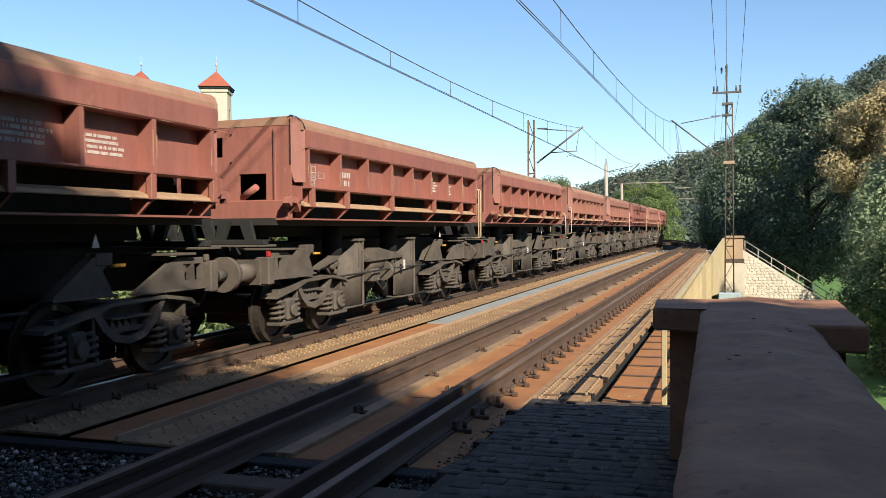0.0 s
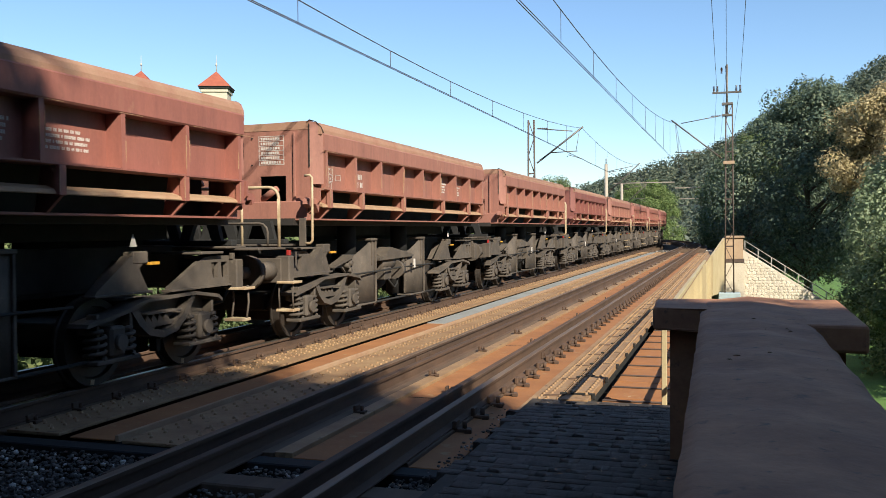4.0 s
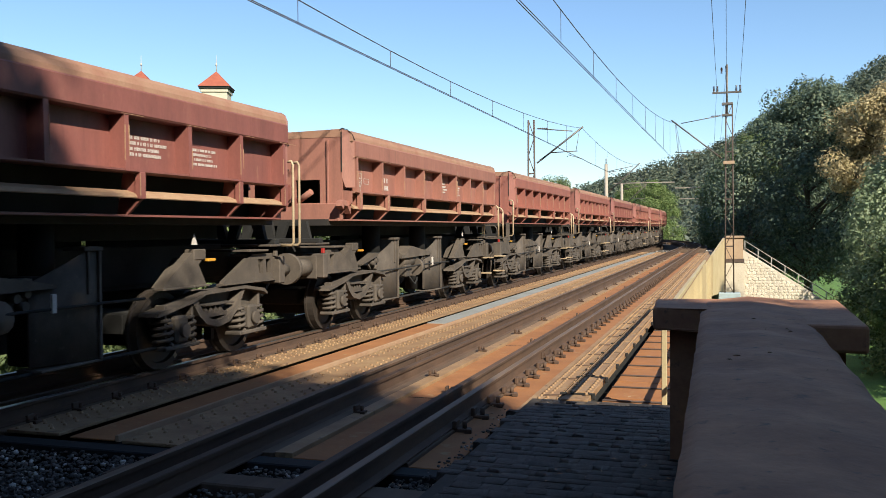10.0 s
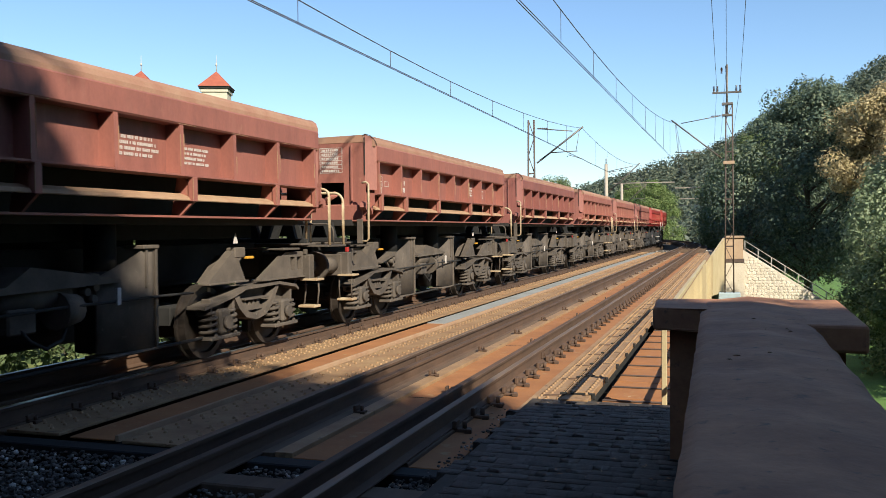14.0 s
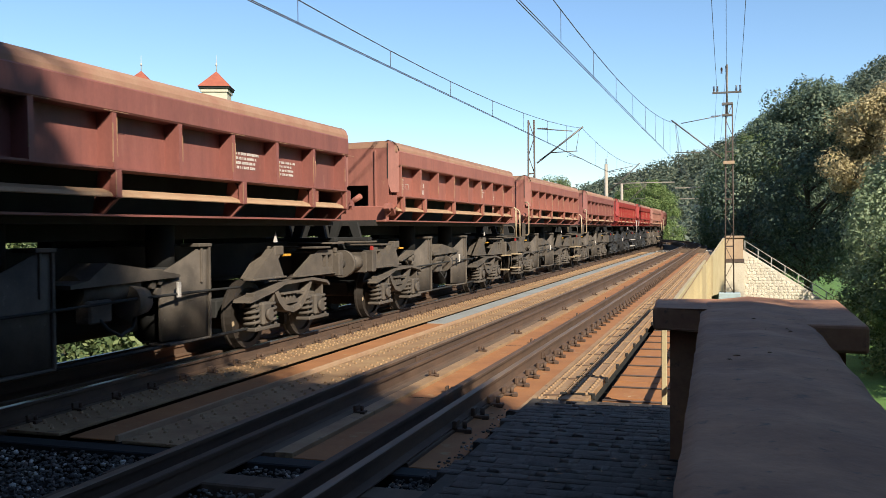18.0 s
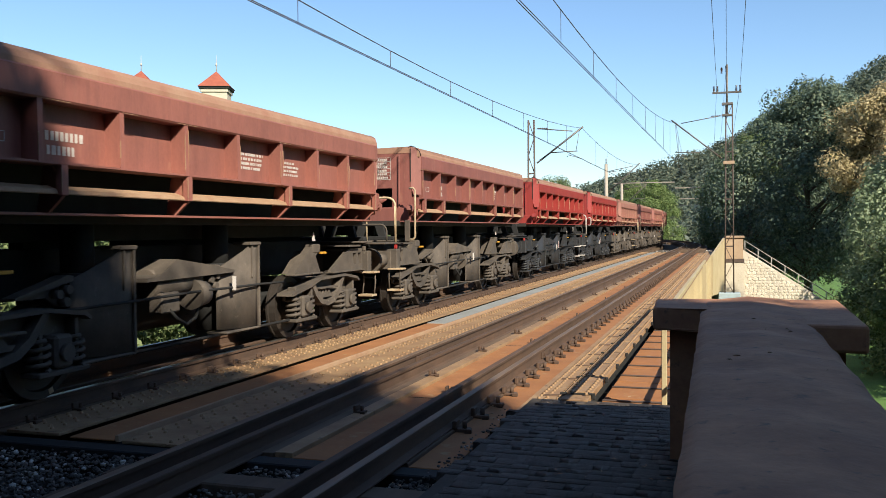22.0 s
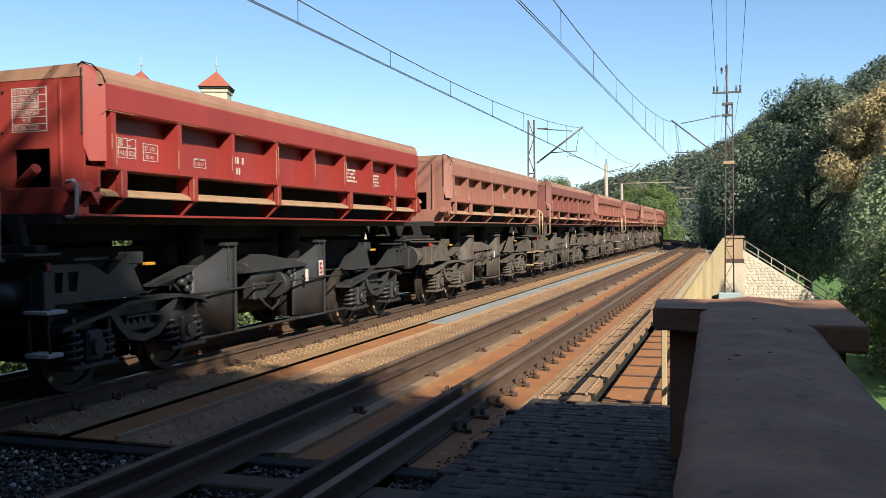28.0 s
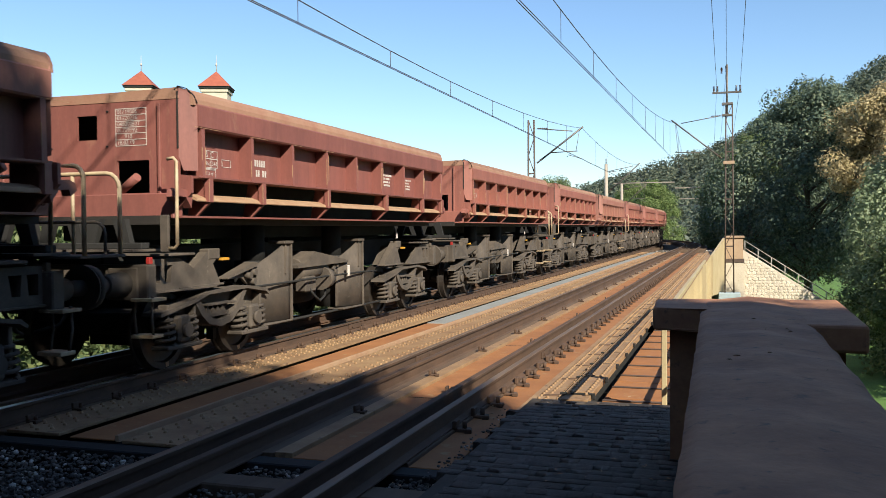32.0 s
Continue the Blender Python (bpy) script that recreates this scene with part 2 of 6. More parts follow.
def tube(bm, pts, r, n=6):
    pts = [Vector(p) for p in pts]
    rings = []
    up = None
    for i, p in enumerate(pts):
        d = (pts[min(i + 1, len(pts) - 1)] - pts[max(i - 1, 0)]).normalized()
        if up is None:
            up = d.orthogonal().normalized()
        u = (up - d * up.dot(d)).normalized()
        up = u
        v = d.cross(u)
        rings.append([bm.verts.new(p + (u * math.cos(2 * math.pi * k / n) + v * math.sin(2 * math.pi * k / n)) * r)
                      for k in range(n)])
    for a, b in zip(rings, rings[1:]):
        for k in range(n):
            bm.faces.new((a[k], a[(k + 1) % n], b[(k + 1) % n], b[k])).smooth = True
    bm.faces.new(rings[0][::-1])
    bm.faces.new(rings[-1])
    return bm


def arc(c, r, a0, a1, k, plane):
    """Points of an arc about c; plane names the two axes."""
    out = []
    for i in range(k + 1):
        a = radians(a0 + (a1 - a0) * i / k)
        p = Vector(c)
        p["xyz".index(plane[0])] += r * math.cos(a)
        p["xyz".index(plane[1])] += r * math.sin(a)
        out.append(p)
    return out


def spring(bm, x, y, z0, z1, r, wire, turns):
    pts = []
    k = turns * 10
    for i in range(k + 1):
        a = 2 * math.pi * i / 10
        pts.append((x + r * math.cos(a), y + r * math.sin(a), z0 + (z1 - z0) * i / k))
    return tube(bm, pts, wire, 5)


def lettering(name, text, size, m, material, parent, label=""):
    cu = bpy.data.curves.new(name, "FONT")
    cu.body, cu.size = text, size
    tmp = bpy.data.objects.new("tmp", cu)
    scene.collection.objects.link(tmp)
    bpy.context.view_layer.update()
    me = bpy.data.meshes.new_from_object(tmp)
    bpy.data.objects.remove(tmp)
    me.name = name
    me.transform(m)
    me.materials.clear()
    me.materials.append(material)
    ob = new(name, me)
    ob.parent = parent
    if label:
        ob["label"] = label
    return ob


# ------------------------------------------------------------------ plan of the line
NEAR_C, FAR_C = -3.185, -7.17        # centre lines of the two tracks
BEND_Y, BEND_R = 80.0, 190.0         # where the line begins to bend away, and how tightly
BRIDGE_0, BRIDGE_1 = 6.3, 66.0       # the steel spans
GROUND_Z = -6.0
GUARD = 0.48                         # guard rails, from the track's centre line


def along(s, off, z=0.0):
    """A point at s along the line, off to the side of x = 0, and the heading there (degrees)."""
    if s <= BEND_Y:
        return Vector((off, s, z)), 0.0
    a = (s - BEND_Y) / BEND_R
    r = BEND_R + off
    return Vector((-BEND_R + r * math.cos(a), BEND_Y + r * math.sin(a), z)), math.degrees(a)


def sweep(bm, profile, off, s0, s1):
    """Draws a closed profile (sideways, up) along the line."""
    stops = [s0]
    if s1 > BEND_Y:
        k = int((s1 - max(s0, BEND_Y)) / 4) + 1
        stops += [max(s0, BEND_Y) + (s1 - max(s0, BEND_Y)) * i / k for i in range(k + 1) if max(s0, BEND_Y) + i > s0]
    else:
        stops.append(s1)
    rings = []
    for s in stops:
        rings.append([bm.verts.new(along(s, off + px, pz)[0]) for px, pz in profile])
    k = len(profile)
    for a, b in zip(rings, rings[1:]):
        for i in range(k):
            bm.faces.new((a[i], a[(i + 1) % k], b[(i + 1) % k], b[i]))
    bm.faces.new(rings[0][::-1])
    bm.faces.new(rings[-1])
    return bm


# ------------------------------------------------------------------ ground and banks
def ground_sheet():
    bm = fresh()
    xs = [-2600, -900, -300, -120, -60, -30, -14, 8, 14, 30, 60, 120, 300, 900, 2600]
    ys = [-2600, -900, -300, -200, -60, -10, 4, 66, 90, 140, 220, 400, 900, 2600]
    grid = {}
    for i, x in enumerate(xs):
        for j, y in enumerate(ys):
            grid[i, j] = bm.verts.new((x, y, GROUND_Z + 0.25 * math.sin(x * 0.07) * math.cos(y * 0.05)))
    for i in range(len(xs) - 1):
        for j in range(len(ys) - 1):
            bm.faces.new((grid[i, j], grid[i + 1, j], grid[i + 1, j + 1], grid[i, j + 1]))
    structure("ground", bm, M_GRASS, "green meadow grass in the valley below the bridge", "ground")


ground_sheet()

bm = fresh()
prism(bm, [(-11.5, GROUND_Z - 0.5), (-11.3, -0.42), (-1.95, -0.42), (-1.9, GROUND_Z - 0.5)], "y", -215, 6.05)
structure("embankment", bm, M_EARTH, "dark ballast bed on the near abutment", "embankment")
bm = fresh()
prism(bm, [(-1.9, GROUND_Z - 0.5), (-1.9, -0.1045), (-0.12, -0.1045), (-0.1, GROUND_Z - 0.5)], "y", -12, 8.75)
structure("pavement_bed", bm, M_JOINT, "earth joints under the dark paving stones", "pavement")
bm = fresh()
sweep(bm, [(-11.0, GROUND_Z - 0.5), (-10.2, -0.42), (-0.9, -0.42), (0.0, GROUND_Z - 0.5)], 0.0, BRIDGE_1 + 0.05, 230)
structure("far_embankment", bm, M_EARTH, "ballast bed curving away beyond the bridge", "embankment")


# ------------------------------------------------------------------ rails
RAIL_PROFILE = [(-0.07, -0.172), (-0.07, -0.160), (-0.010, -0.140), (-0.010, -0.045), (-0.034, -0.036), (-0.036, -0.006),
                (0.036, -0.006), (0.034, -0.036), (0.010, -0.045), (0.010, -0.140), (0.07, -0.160), (0.07, -0.172)]
HEAD_PROFILE = [(-0.036, -0.006), (-0.031, 0.0), (0.031, 0.0), (0.036, -0.006)]


def rail(off, s0, s1, label, drop=0.0, head=M_HEAD):
    r = thing("rail", label, "rail", "rails of the line")
    part("rail_web", sweep(fresh(), [(x, z + drop) for x, z in RAIL_PROFILE], off, s0, s1), M_RAIL, r)
    part("rail_head", sweep(fresh(), [(x, z + drop) for x, z in HEAD_PROFILE], off, s0, s1), head, r)


for c in (NEAR_C, FAR_C):
    for side in (-1, 1):
        rail(c + side * 0.7535, -205, 225, "steel running rail with a worn head and rusty web", 0.0, M_HEAD if c == FAR_C else M_DULL)
        rail(c + side * GUARD, BRIDGE_0 - 5.5, BRIDGE_1 + 4, "rusty guard rail beside the running rail on the bridge", -0.02, M_RAIL)


# ------------------------------------------------------------------ bridge deck
def slab(name, x0, x1, z, thick, material, label, y0=BRIDGE_0, y1=BRIDGE_1, category="bridge deck"):
    bm = fresh()
    box(bm, x0, x1, y0, y1, z - thick, z, 0.004)
    return structure(name, bm, material, label, category)


slab("stringer", -6.75, -6.22, -0.172, 0.3, M_TIMBER, "weathered longitudinal timber under the loaded rail")
slab("stringer", -8.25, -7.6, -0.172, 0.3, M_TIMBER, "weathered longitudinal timber under the far rail")
slab("deck_plate", -7.6, -6.75, -0.24, 0.02, M_RUST, "dark rusted plate between the rails")
flange_a = slab("flange", -6.20, -5.62, -0.15, 0.03, M_FLANGE, "dusty riveted top flange of the middle girder")
flange_b = slab("flange", -4.96, -4.08, -0.17, 0.03, M_FLANGE, "dusty riveted flange beside the running rail")
slab("walkway_plate", -5.50, -5.04, -0.17, 0.015, M_RUST, "orange rusted walkway strip between the tracks", BRIDGE_0, 15.9)
slab("walkway_plate", -5.50, -5.04, -0.16, 0.02, M_GREYSTRIP, "pale galvanised walkway strip between the tracks", 15.9, BRIDGE_1)
slab("upstand", -5.03, -4.99, -0.13, 0.06, M_LEDGE, "sunlit steel angle along the walkway strip")
slab("stringer", -4.08, -3.50, -0.175, 0.25, M_TIMBER, "weathered longitudinal timber under the running rail")
slab("ledge", -3.49, -3.33, -0.165, 0.05, M_FLANGE, "dusty steel ledge beside the timber")
slab("deck_plate", -3.33, -2.80, -0.20, 0.02, M_RUST, "orange rusted deck plate between the rails")
slab("stringer", -2.80, -2.34, -0.175, 0.25, M_TIMBER, "weathered longitudinal timber under the running rail")
slab("deck_plate", -2.34, -2.02, -0.20, 0.02, M_RUST, "orange rusted deck plate outside the rail")
flange_e = slab("flange", -2.02, -1.60, -0.18, 0.03, M_FLANGE, "dusty riveted flange beside the deck plate", 8.3)
flange_f = slab("raised_flange", -1.60, -1.34, -0.085, 0.06, M_FLANGE, "raised riveted flange with cover plates", 8.7)
for i in range(8):
    slab("lower_plate", -1.33, -0.42, -0.28, 0.02, M_RUST, "orange rusted inspection walkway plate", 8.8 + i * 1.1, 9.86 + i * 1.1)
# Thin dark sheet: makes the gaps between the plates look shaded.
slab("lower_beam", -1.33, -0.42, -0.36, 0.02, M_SHADE, "dark sheet painting shade into the gaps between walkway plates", 8.8, 17.5)
slab("walkway_kerb", -0.56, -0.48, -0.14, 0.14, M_BEIGE, "beige kerb of the inspection walkway", 9.3, 17.5)
slab("walkway_post", -0.66, -0.61, 0.82, 1.3, M_BEIGE, "beige end post beside the pillar", 9.2, 9.3)
slab("handrail", -0.465, -0.425, 1.00, 0.045, M_BEIGE, "beige top rail of the inspection walkway", 7.5, 17.5, "handrail")
slab("handrail", -0.465, -0.425, 0.14, 0.045, M_BEIGE, "beige lower rail of the inspection walkway", 7.5, 17.5, "handrail")
slab("rail_post", -0.48, -0.41, 0.92, 1.2, M_BEIGE, "beige railing post of the walkway", 17.4, 17.5, "handrail")
for i in range(9):
    slab("tie_strap", -1.66, -1.325, -0.066, 0.02, M_DARK, "dark tie strap across the raised flange", 8.95 + i * 1.02, 8.985 + i * 1.02)
    slab("tie_hook", -1.335, -1.30, -0.066, 0.06, M_DARK, "dark hooked end of a tie strap", 8.95 + i * 1.02, 8.985 + i * 1.02)
for i in range(10):
    slab("plate_strap", -1.33, -0.42, -0.262, 0.016, M_LATTICE, "dark strap across the walkway plates", 8.82 + i * 0.86, 8.86 + i * 0.86)
# Dark sheet put in for the shade deep in this gap.
slab("black_gap", -5.62, -5.50, -0.6, 0.02, M_SHADE, "dark sheet standing in for shade between girder and walkway")
# One solid dark block in place of the shaded space below deck.
slab("girder_core", -8.2, -1.36, -0.45, 1.3, M_DARK, "dark block standing in for shaded steel under the deck")


def edge_girder():
    """The tall plate girder that carries the bridge's side, with its stiffeners."""
    g = thing("edge_girder", "beige painted plate girder with vertical stiffeners", "girder")
    part("web", box(fresh(), -1.225, -1.20, 17.5, BRIDGE_1, -2.6, -0.13), M_BEIGE, g)
    part("top_flange", box(fresh(), -1.335, -1.10, 17.5, BRIDGE_1, -0.13, -0.10), M_FLANGE, g)
    part("bottom_flange", box(fresh(), -1.42, -1.02, 17.5, BRIDGE_1, -2.65, -2.6), M_BEIGE, g)
    me = None
    y = 18.0
    while y < BRIDGE_1:
        if me is None:
            ob = part("stiffener", box(fresh(), -1.20, -1.09, -0.03, 0.03, -2.6, -0.13), M_BEIGE, g)
            me = ob.data
        else:
            ob = part("stiffener", me, M_BEIGE, g)
        ob.location = (0, y, 0)
        y += 1.25


edge_girder()


def rivet_mesh(r=0.020, h=0.020):
    bm = fresh()
    k = 6
    low = [bm.verts.new((r * math.cos(i * math.tau / k), r * math.sin(i * math.tau / k), 0)) for i in range(k)]
    mid = [bm.verts.new((0.7 * r * math.cos(i * math.tau / k), 0.7 * r * math.sin(i * math.tau / k), h)) for i in range(k)]
    for i in range(k):
        bm.faces.new((low[i], low[(i + 1) % k], mid[(i + 1) % k], mid[i])).smooth = True
    bm.faces.new(mid).smooth = True
    me = bpy.data.meshes.new("rivet")
    bm.to_mesh(me)
    bm.free()
    me.materials.append(M_FLANGE)
    return me


def rivet_rows(parent, rows, z, y0, near, y1, step):
    """Rivets near the camera are pieces of their own; the rest are one joined mesh."""
    me = rivet_mesh()
    far_v, far_f = [], []
    base = [tuple(v.co) for v in me.vertices]
    faces = [tuple(p.vertices) for p in me.polygons]
    for r, x in enumerate(rows):
        y = y0 + (0.5 * step if r % 2 else 0)
        while y < y1:
            if y < near:
                ob = part("rivet", me, M_FLANGE, parent)
                ob.location = (x, y, z)
            else:
                k = len(far_v)
                far_v += [(x + a, y + b, z + c) for a, b, c in base]
                far_f += [tuple(k + i for i in f) for f in faces]
            y += step
    m2 = bpy.data.meshes.new("rivets")
    m2.from_pydata(far_v, [], far_f)
    m2.materials.append(M_FLANGE)
    tagged(part("rivets", m2, M_FLANGE, parent), kind="stuff")


# ------------------------------------------------------------------ near abutment: parapet and paving
def parapet():
    p = thing("parapet", "brown sandstone parapet with a broad worn coping and end pillar", "parapet")
    bm = fresh()
    box(bm, 0.02, 0.42, -12, 5.8, GROUND_Z, 0.90)
    part("wall", bm, M_COPING, p)
    def coping(y0, y1, x0, x1, z0, z1, ridge, name, seed):
        """A worn stone with a low ridge."""
        rnd = random.Random(seed)
        bm = fresh()
        nx, ny = 14, max(4, int((y1 - y0) / 0.09))
        top = {}
        ph = [rnd.uniform(0, 6.28) for _ in range(4)]
        for i in range(nx + 1):
            for j in range(ny + 1):
                u, v = i / nx, j / ny
                y = y0 + (y1 - y0) * v
                xl = x0 - 0.0165 * (y + 4) if y1 > 0 else x0
                x = xl + (x1 - xl) * u
                z = z1 + ridge * (1 - abs(2 * u - 1)) + 0.006 * math.sin(9 * y + ph[0] + 4 * u) + 0.004 * noise.noise((x * 9, y * 9, seed))
                if min(i, nx - i) == 0:
                    z -= 0.022
                if min(j, ny - j) == 0:
                    z -= 0.012
                top[i, j] = bm.verts.new((x + (0.006 * noise.noise((y * 5, seed, 0)) if i in (0, nx) else 0), y, z))
        for i in range(nx):
            for j in range(ny):
                bm.faces.new((top[i, j], top[i + 1, j], top[i + 1, j + 1], top[i, j + 1])).smooth = True
        ring = [top[i, 0] for i in range(nx + 1)] + [top[nx, j] for j in range(1, ny + 1)] + \
               [top[i, ny] for i in range(nx - 1, -1, -1)] + [top[0, j] for j in range(ny - 1, 0, -1)]
        low = [bm.verts.new((v.co.x, v.co.y, z0)) for v in ring]
        for k in range(len(ring)):
            bm.faces.new((ring[k], low[k], low[(k + 1) % len(ring)], ring[(k + 1) % len(ring)]))
        bm.faces.new(low)
        return part(name, bm, M_COPING, p)
    coping(-4.0, 7.42, -0.02, 0.48, 0.90, 1.035, 0.03, "coping_stone", 3)
    coping(-12, -4.01, -0.02, 0.48, 0.90, 1.03, 0.025, "coping_stone", 7)
    plan = [(-0.53, 6.55), (-0.1, 6.50), (0.25, 5.60), (0.77, 5.58), (0.81, 7.55), (-0.57, 7.40)]
    bm = prism(fresh(), plan, "z", 0.87, 1.035)
    bmesh.ops.bevel(bm, geom=[e for e in bm.edges], offset=0.02, segments=2, affect="EDGES", profile=0.5)
    part("pillar_cap", bm, M_COPING, p)
    box_ = fresh()
    prism(box_, [(-0.42, 6.7), (0.0, 6.65), (0.32, 5.75), (0.66, 5.72), (0.70, 7.35), (-0.45, 7.25)], "z", GROUND_Z, 0.875)
    part("pillar", box_, M_COPING, p)


parapet()


def bridge_end():
    bm = fresh()
    box(bm, -8.6, -2.0, 6.05, 6.25, -1.2, -0.19, 0.01)
    structure("abutment_edge", bm, M_DARK, "dark steel edge beam where the bridge begins", "edge beam")
    bm = fresh()
    box(bm, -11.5, -0.4, 5.2, 6.04, GROUND_Z - 0.3, -0.45)
    structure("abutment_wall", bm, M_RUBBLE, "stone abutment wall under the bridge end", "abutment")


bridge_end()


# ------------------------------------------------------------------ far abutment
def far_abutment():
    bm = fresh()
    prism(bm, [(-11.5, GROUND_Z - 0.4), (-11.5, -0.45), (-1.3, -0.45), (-0.35, 0.0), (0.95, 0.0), (8.4, -4.9), (9.5, -6.4)], "y", 66.0, 67.2)
    w = structure("wing_wall", bm, M_MORTAR, "pale sunlit rubble stone wing wall sloping down the bank", "wing wall")
    p = thing("far_pillar", "tan sandstone pillar with a cap at the bridge's far end", "pillar")
    part("shaft", box(fresh(), -0.26, 0.92, 64.9, 65.98, -0.6, 0.85, 0.03), M_STONE, p)
    part("cap", box(fresh(), -0.34, 1.0, 64.8, 66.05, 0.85, 1.03, 0.04), M_STONE, p)
    part("band", box(fresh(), -0.33, 0.99, 64.82, 65.98, -0.85, -0.6, 0.02), M_LATTICE, p)
    part("base", box(fresh(), -0.28, 0.95, 64.85, 65.98, GROUND_Z, -0.85), M_RUBBLE, p)
    bm = fresh()
    prism(bm, [(0.0, -0.10), (8.2, 0.92), (8.2, -2.9), (0.0, -2.6)], "x", -0.14, 0.0)
    bm.transform(Matrix.Translation((-0.97, 57.0, 0.0)) @ Matrix.Rotation(-math.atan2(0.68, 8.0), 4, "Z"))
    structure("end_parapet", bm, M_BEIGE, "beige end parapet rising to the far pillar", "parapet")
    r = thing("stair_railing", "grey metal railing running down the sloping wing wall", "railing")
    a, b = Vector((1.05, 66.6, 0.0)), Vector((8.2, 66.6, -4.75))
    for h in (0.5, 1.0):
        part("bar", cyl(fresh(), a + Vector((0, 0, h - 0.35)), b + Vector((0, 0, h - 0.35)), 0.035, 6), M_RAILING, r)
    me = None
    for i in range(9):
        q = a.lerp(b, i / 8)
        if me is None:
            ob = part("post", cyl(fresh(), (0, 0, -0.4), (0, 0, 0.68), 0.035, 6), M_RAILING, r)
            me = ob.data
        else:
            ob = part("post", me, M_RAILING, r)
        ob.location = q
    return w


wing = far_abutment()


# ------------------------------------------------------------------ dump wagons
WAGON_L = 11.1                      # over buffers
BOX_L = 8.85
PANEL_X = 1.325                     # the side panel stands back between its ribs
RIB_Y = [0.10 + i * (BOX_L - 0.20) / 8 for i in range(9)]
POST_Y = [0.25, 1.47, 3.40, 5.75, 7.65, 8.80]
AXLES = (0.28, 1.88, 6.97, 8.57)
WHEEL_R = 0.46
SHARED = {}


def shared(key, make):
    if key not in SHARED:
        bm = make()
        bmesh.ops.recalc_face_normals(bm, faces=bm.faces)
        me = bpy.data.meshes.new(key[0])
        bm.to_mesh(me)
        bm.free()
        SHARED[key] = me
    return SHARED[key]


def piece(key, make, material, parent, name, loc=(0, 0, 0), rot=(0, 0, 0), label=""):
    me = shared((name, key, material.name), make)
    ob = part(name, me, material, parent, label)
    ob.location, ob.rotation_euler = loc, [radians(a) for a in rot]
    return ob


def wagon_side(w, s, paint):
    def flip(poly):
        return [(s * x, z) for x, z in poly]
    L = BOX_L
    part("side_panel", prism(fresh(), flip([(PANEL_X, 2.215), (PANEL_X, 2.79), (PANEL_X - 0.03, 2.79), (PANEL_X - 0.03, 2.215)]), "y", 0, L), paint, w)
    part("panel_sill", prism(fresh(), flip([(PANEL_X, 2.215), (1.495, 2.215), (1.507, 2.225), (1.507, 2.245), (PANEL_X, 2.250)]), "y", 0, L), paint, w)
    part("top_band", prism(fresh(), flip([(0.87, 2.78), (1.50, 2.78), (1.515, 2.80), (1.515, 3.03), (1.49, 3.05), (1.40, 3.05), (1.40, 2.81), (0.87, 2.81)]), "y", 0, L), paint, w)
    bm = fresh()
    prof = [(1.49, 3.03), (1.485, 3.10), (1.46, 3.16), (1.42, 3.205), (1.36, 3.22), (1.30, 3.20), (1.30, 3.03)]
    prism(bm, flip(prof), "y", -0.05, L + 0.05)
    part("top_rim", bm, M_DUST, w, "dust-covered rounded rim")
    for y in RIB_Y:
        piece(("rib", s), lambda: prism(fresh(), flip([(1.514, 2.225), (1.506, 2.785), (PANEL_X, 2.785), (PANEL_X, 2.225)]), "y", -0.032, 0.032), paint, w, "rib", (0, y, 0))
    for y in POST_Y:
        piece(("post", s), lambda: box(fresh(), min(s * 1.44, s * 1.51), max(s * 1.44, s * 1.51), -0.045, 0.045, 1.95, 2.225, 0.006), paint, w, "post", (0, y, 0))
        piece(("bracket", s), lambda: prism(fresh(), flip([(1.50, 1.95), (1.50, 2.05), (1.36, 2.23), (1.28, 2.23), (1.20, 1.80), (1.32, 1.79)]), "y", -0.018, 0.018), paint, w, "bracket", (0, y, 0))
    if s > 0:
        rnd = random.Random(int(paint.diffuse_color[0] * 100) + 3)
        bm = fresh()
        for y in RIB_Y:
            for e in (-0.0325, 0.0285):
                if rnd.random() < 0.75:
                    z0 = rnd.uniform(2.26, 2.45)
                    box(bm, 1.5065, 1.5155, y + e, y + e + 0.004, z0, min(2.78, z0 + rnd.uniform(0.12, 0.40)))
            if rnd.random() < 0.6:
                box(bm, 1.513, 1.5165, y + rnd.uniform(-0.3, 0.1), y + rnd.uniform(0.15, 0.4), 2.785, 2.789)
        for y in POST_Y:
            box(bm, 1.506, 1.5125, y - 0.047, y - 0.042, 1.98, 2.20)
        tagged(part("worn_edges", bm, M_LEDGE, w, "paint worn pale along the edges"), kind="stuff")
    part("ledge", prism(fresh(), flip([(1.33, 2.045), (1.455, 2.00), (1.455, 1.965), (1.33, 2.01)]), "y", 0.02, L - 0.02), M_LEDGE, w, "sand-covered ledge")
    part("ledge_lip", prism(fresh(), flip([(1.452, 2.004), (1.472, 1.968), (1.466, 1.958), (1.452, 1.962)]), "y", 0.02, L - 0.02), M_LEDGE, w, "sand-covered lip of the ledge")
    part("bottom_rail", prism(fresh(), flip([(1.10, 1.775), (1.345, 1.775), (1.345, 1.797), (1.14, 1.805), (1.10, 1.805)]), "y", -0.1, L + 0.1), paint, w)
    # Coloured near black so the recess behind the panel looks shaded.
    part("inner_wall", box(fresh(), min(s * 0.86, s * 0.90), max(s * 0.86, s * 0.90), 0, L, 1.80, 2.80), M_SHADE, w)
    # corner panels between side and end
    for y, d in ((0.0, -1), (L, 1)):
        bm = fresh()
        a = [bm.verts.new((s * x, yy, z)) for x, yy, z in
             ((1.50, y, 2.30), (1.50, y, 3.05), (1.47, y + d * 0.03, 3.17), (1.34, y + d * 0.13, 3.235), (1.34, y + d * 0.13, 2.45), (1.38, y + d * 0.10, 2.30))]
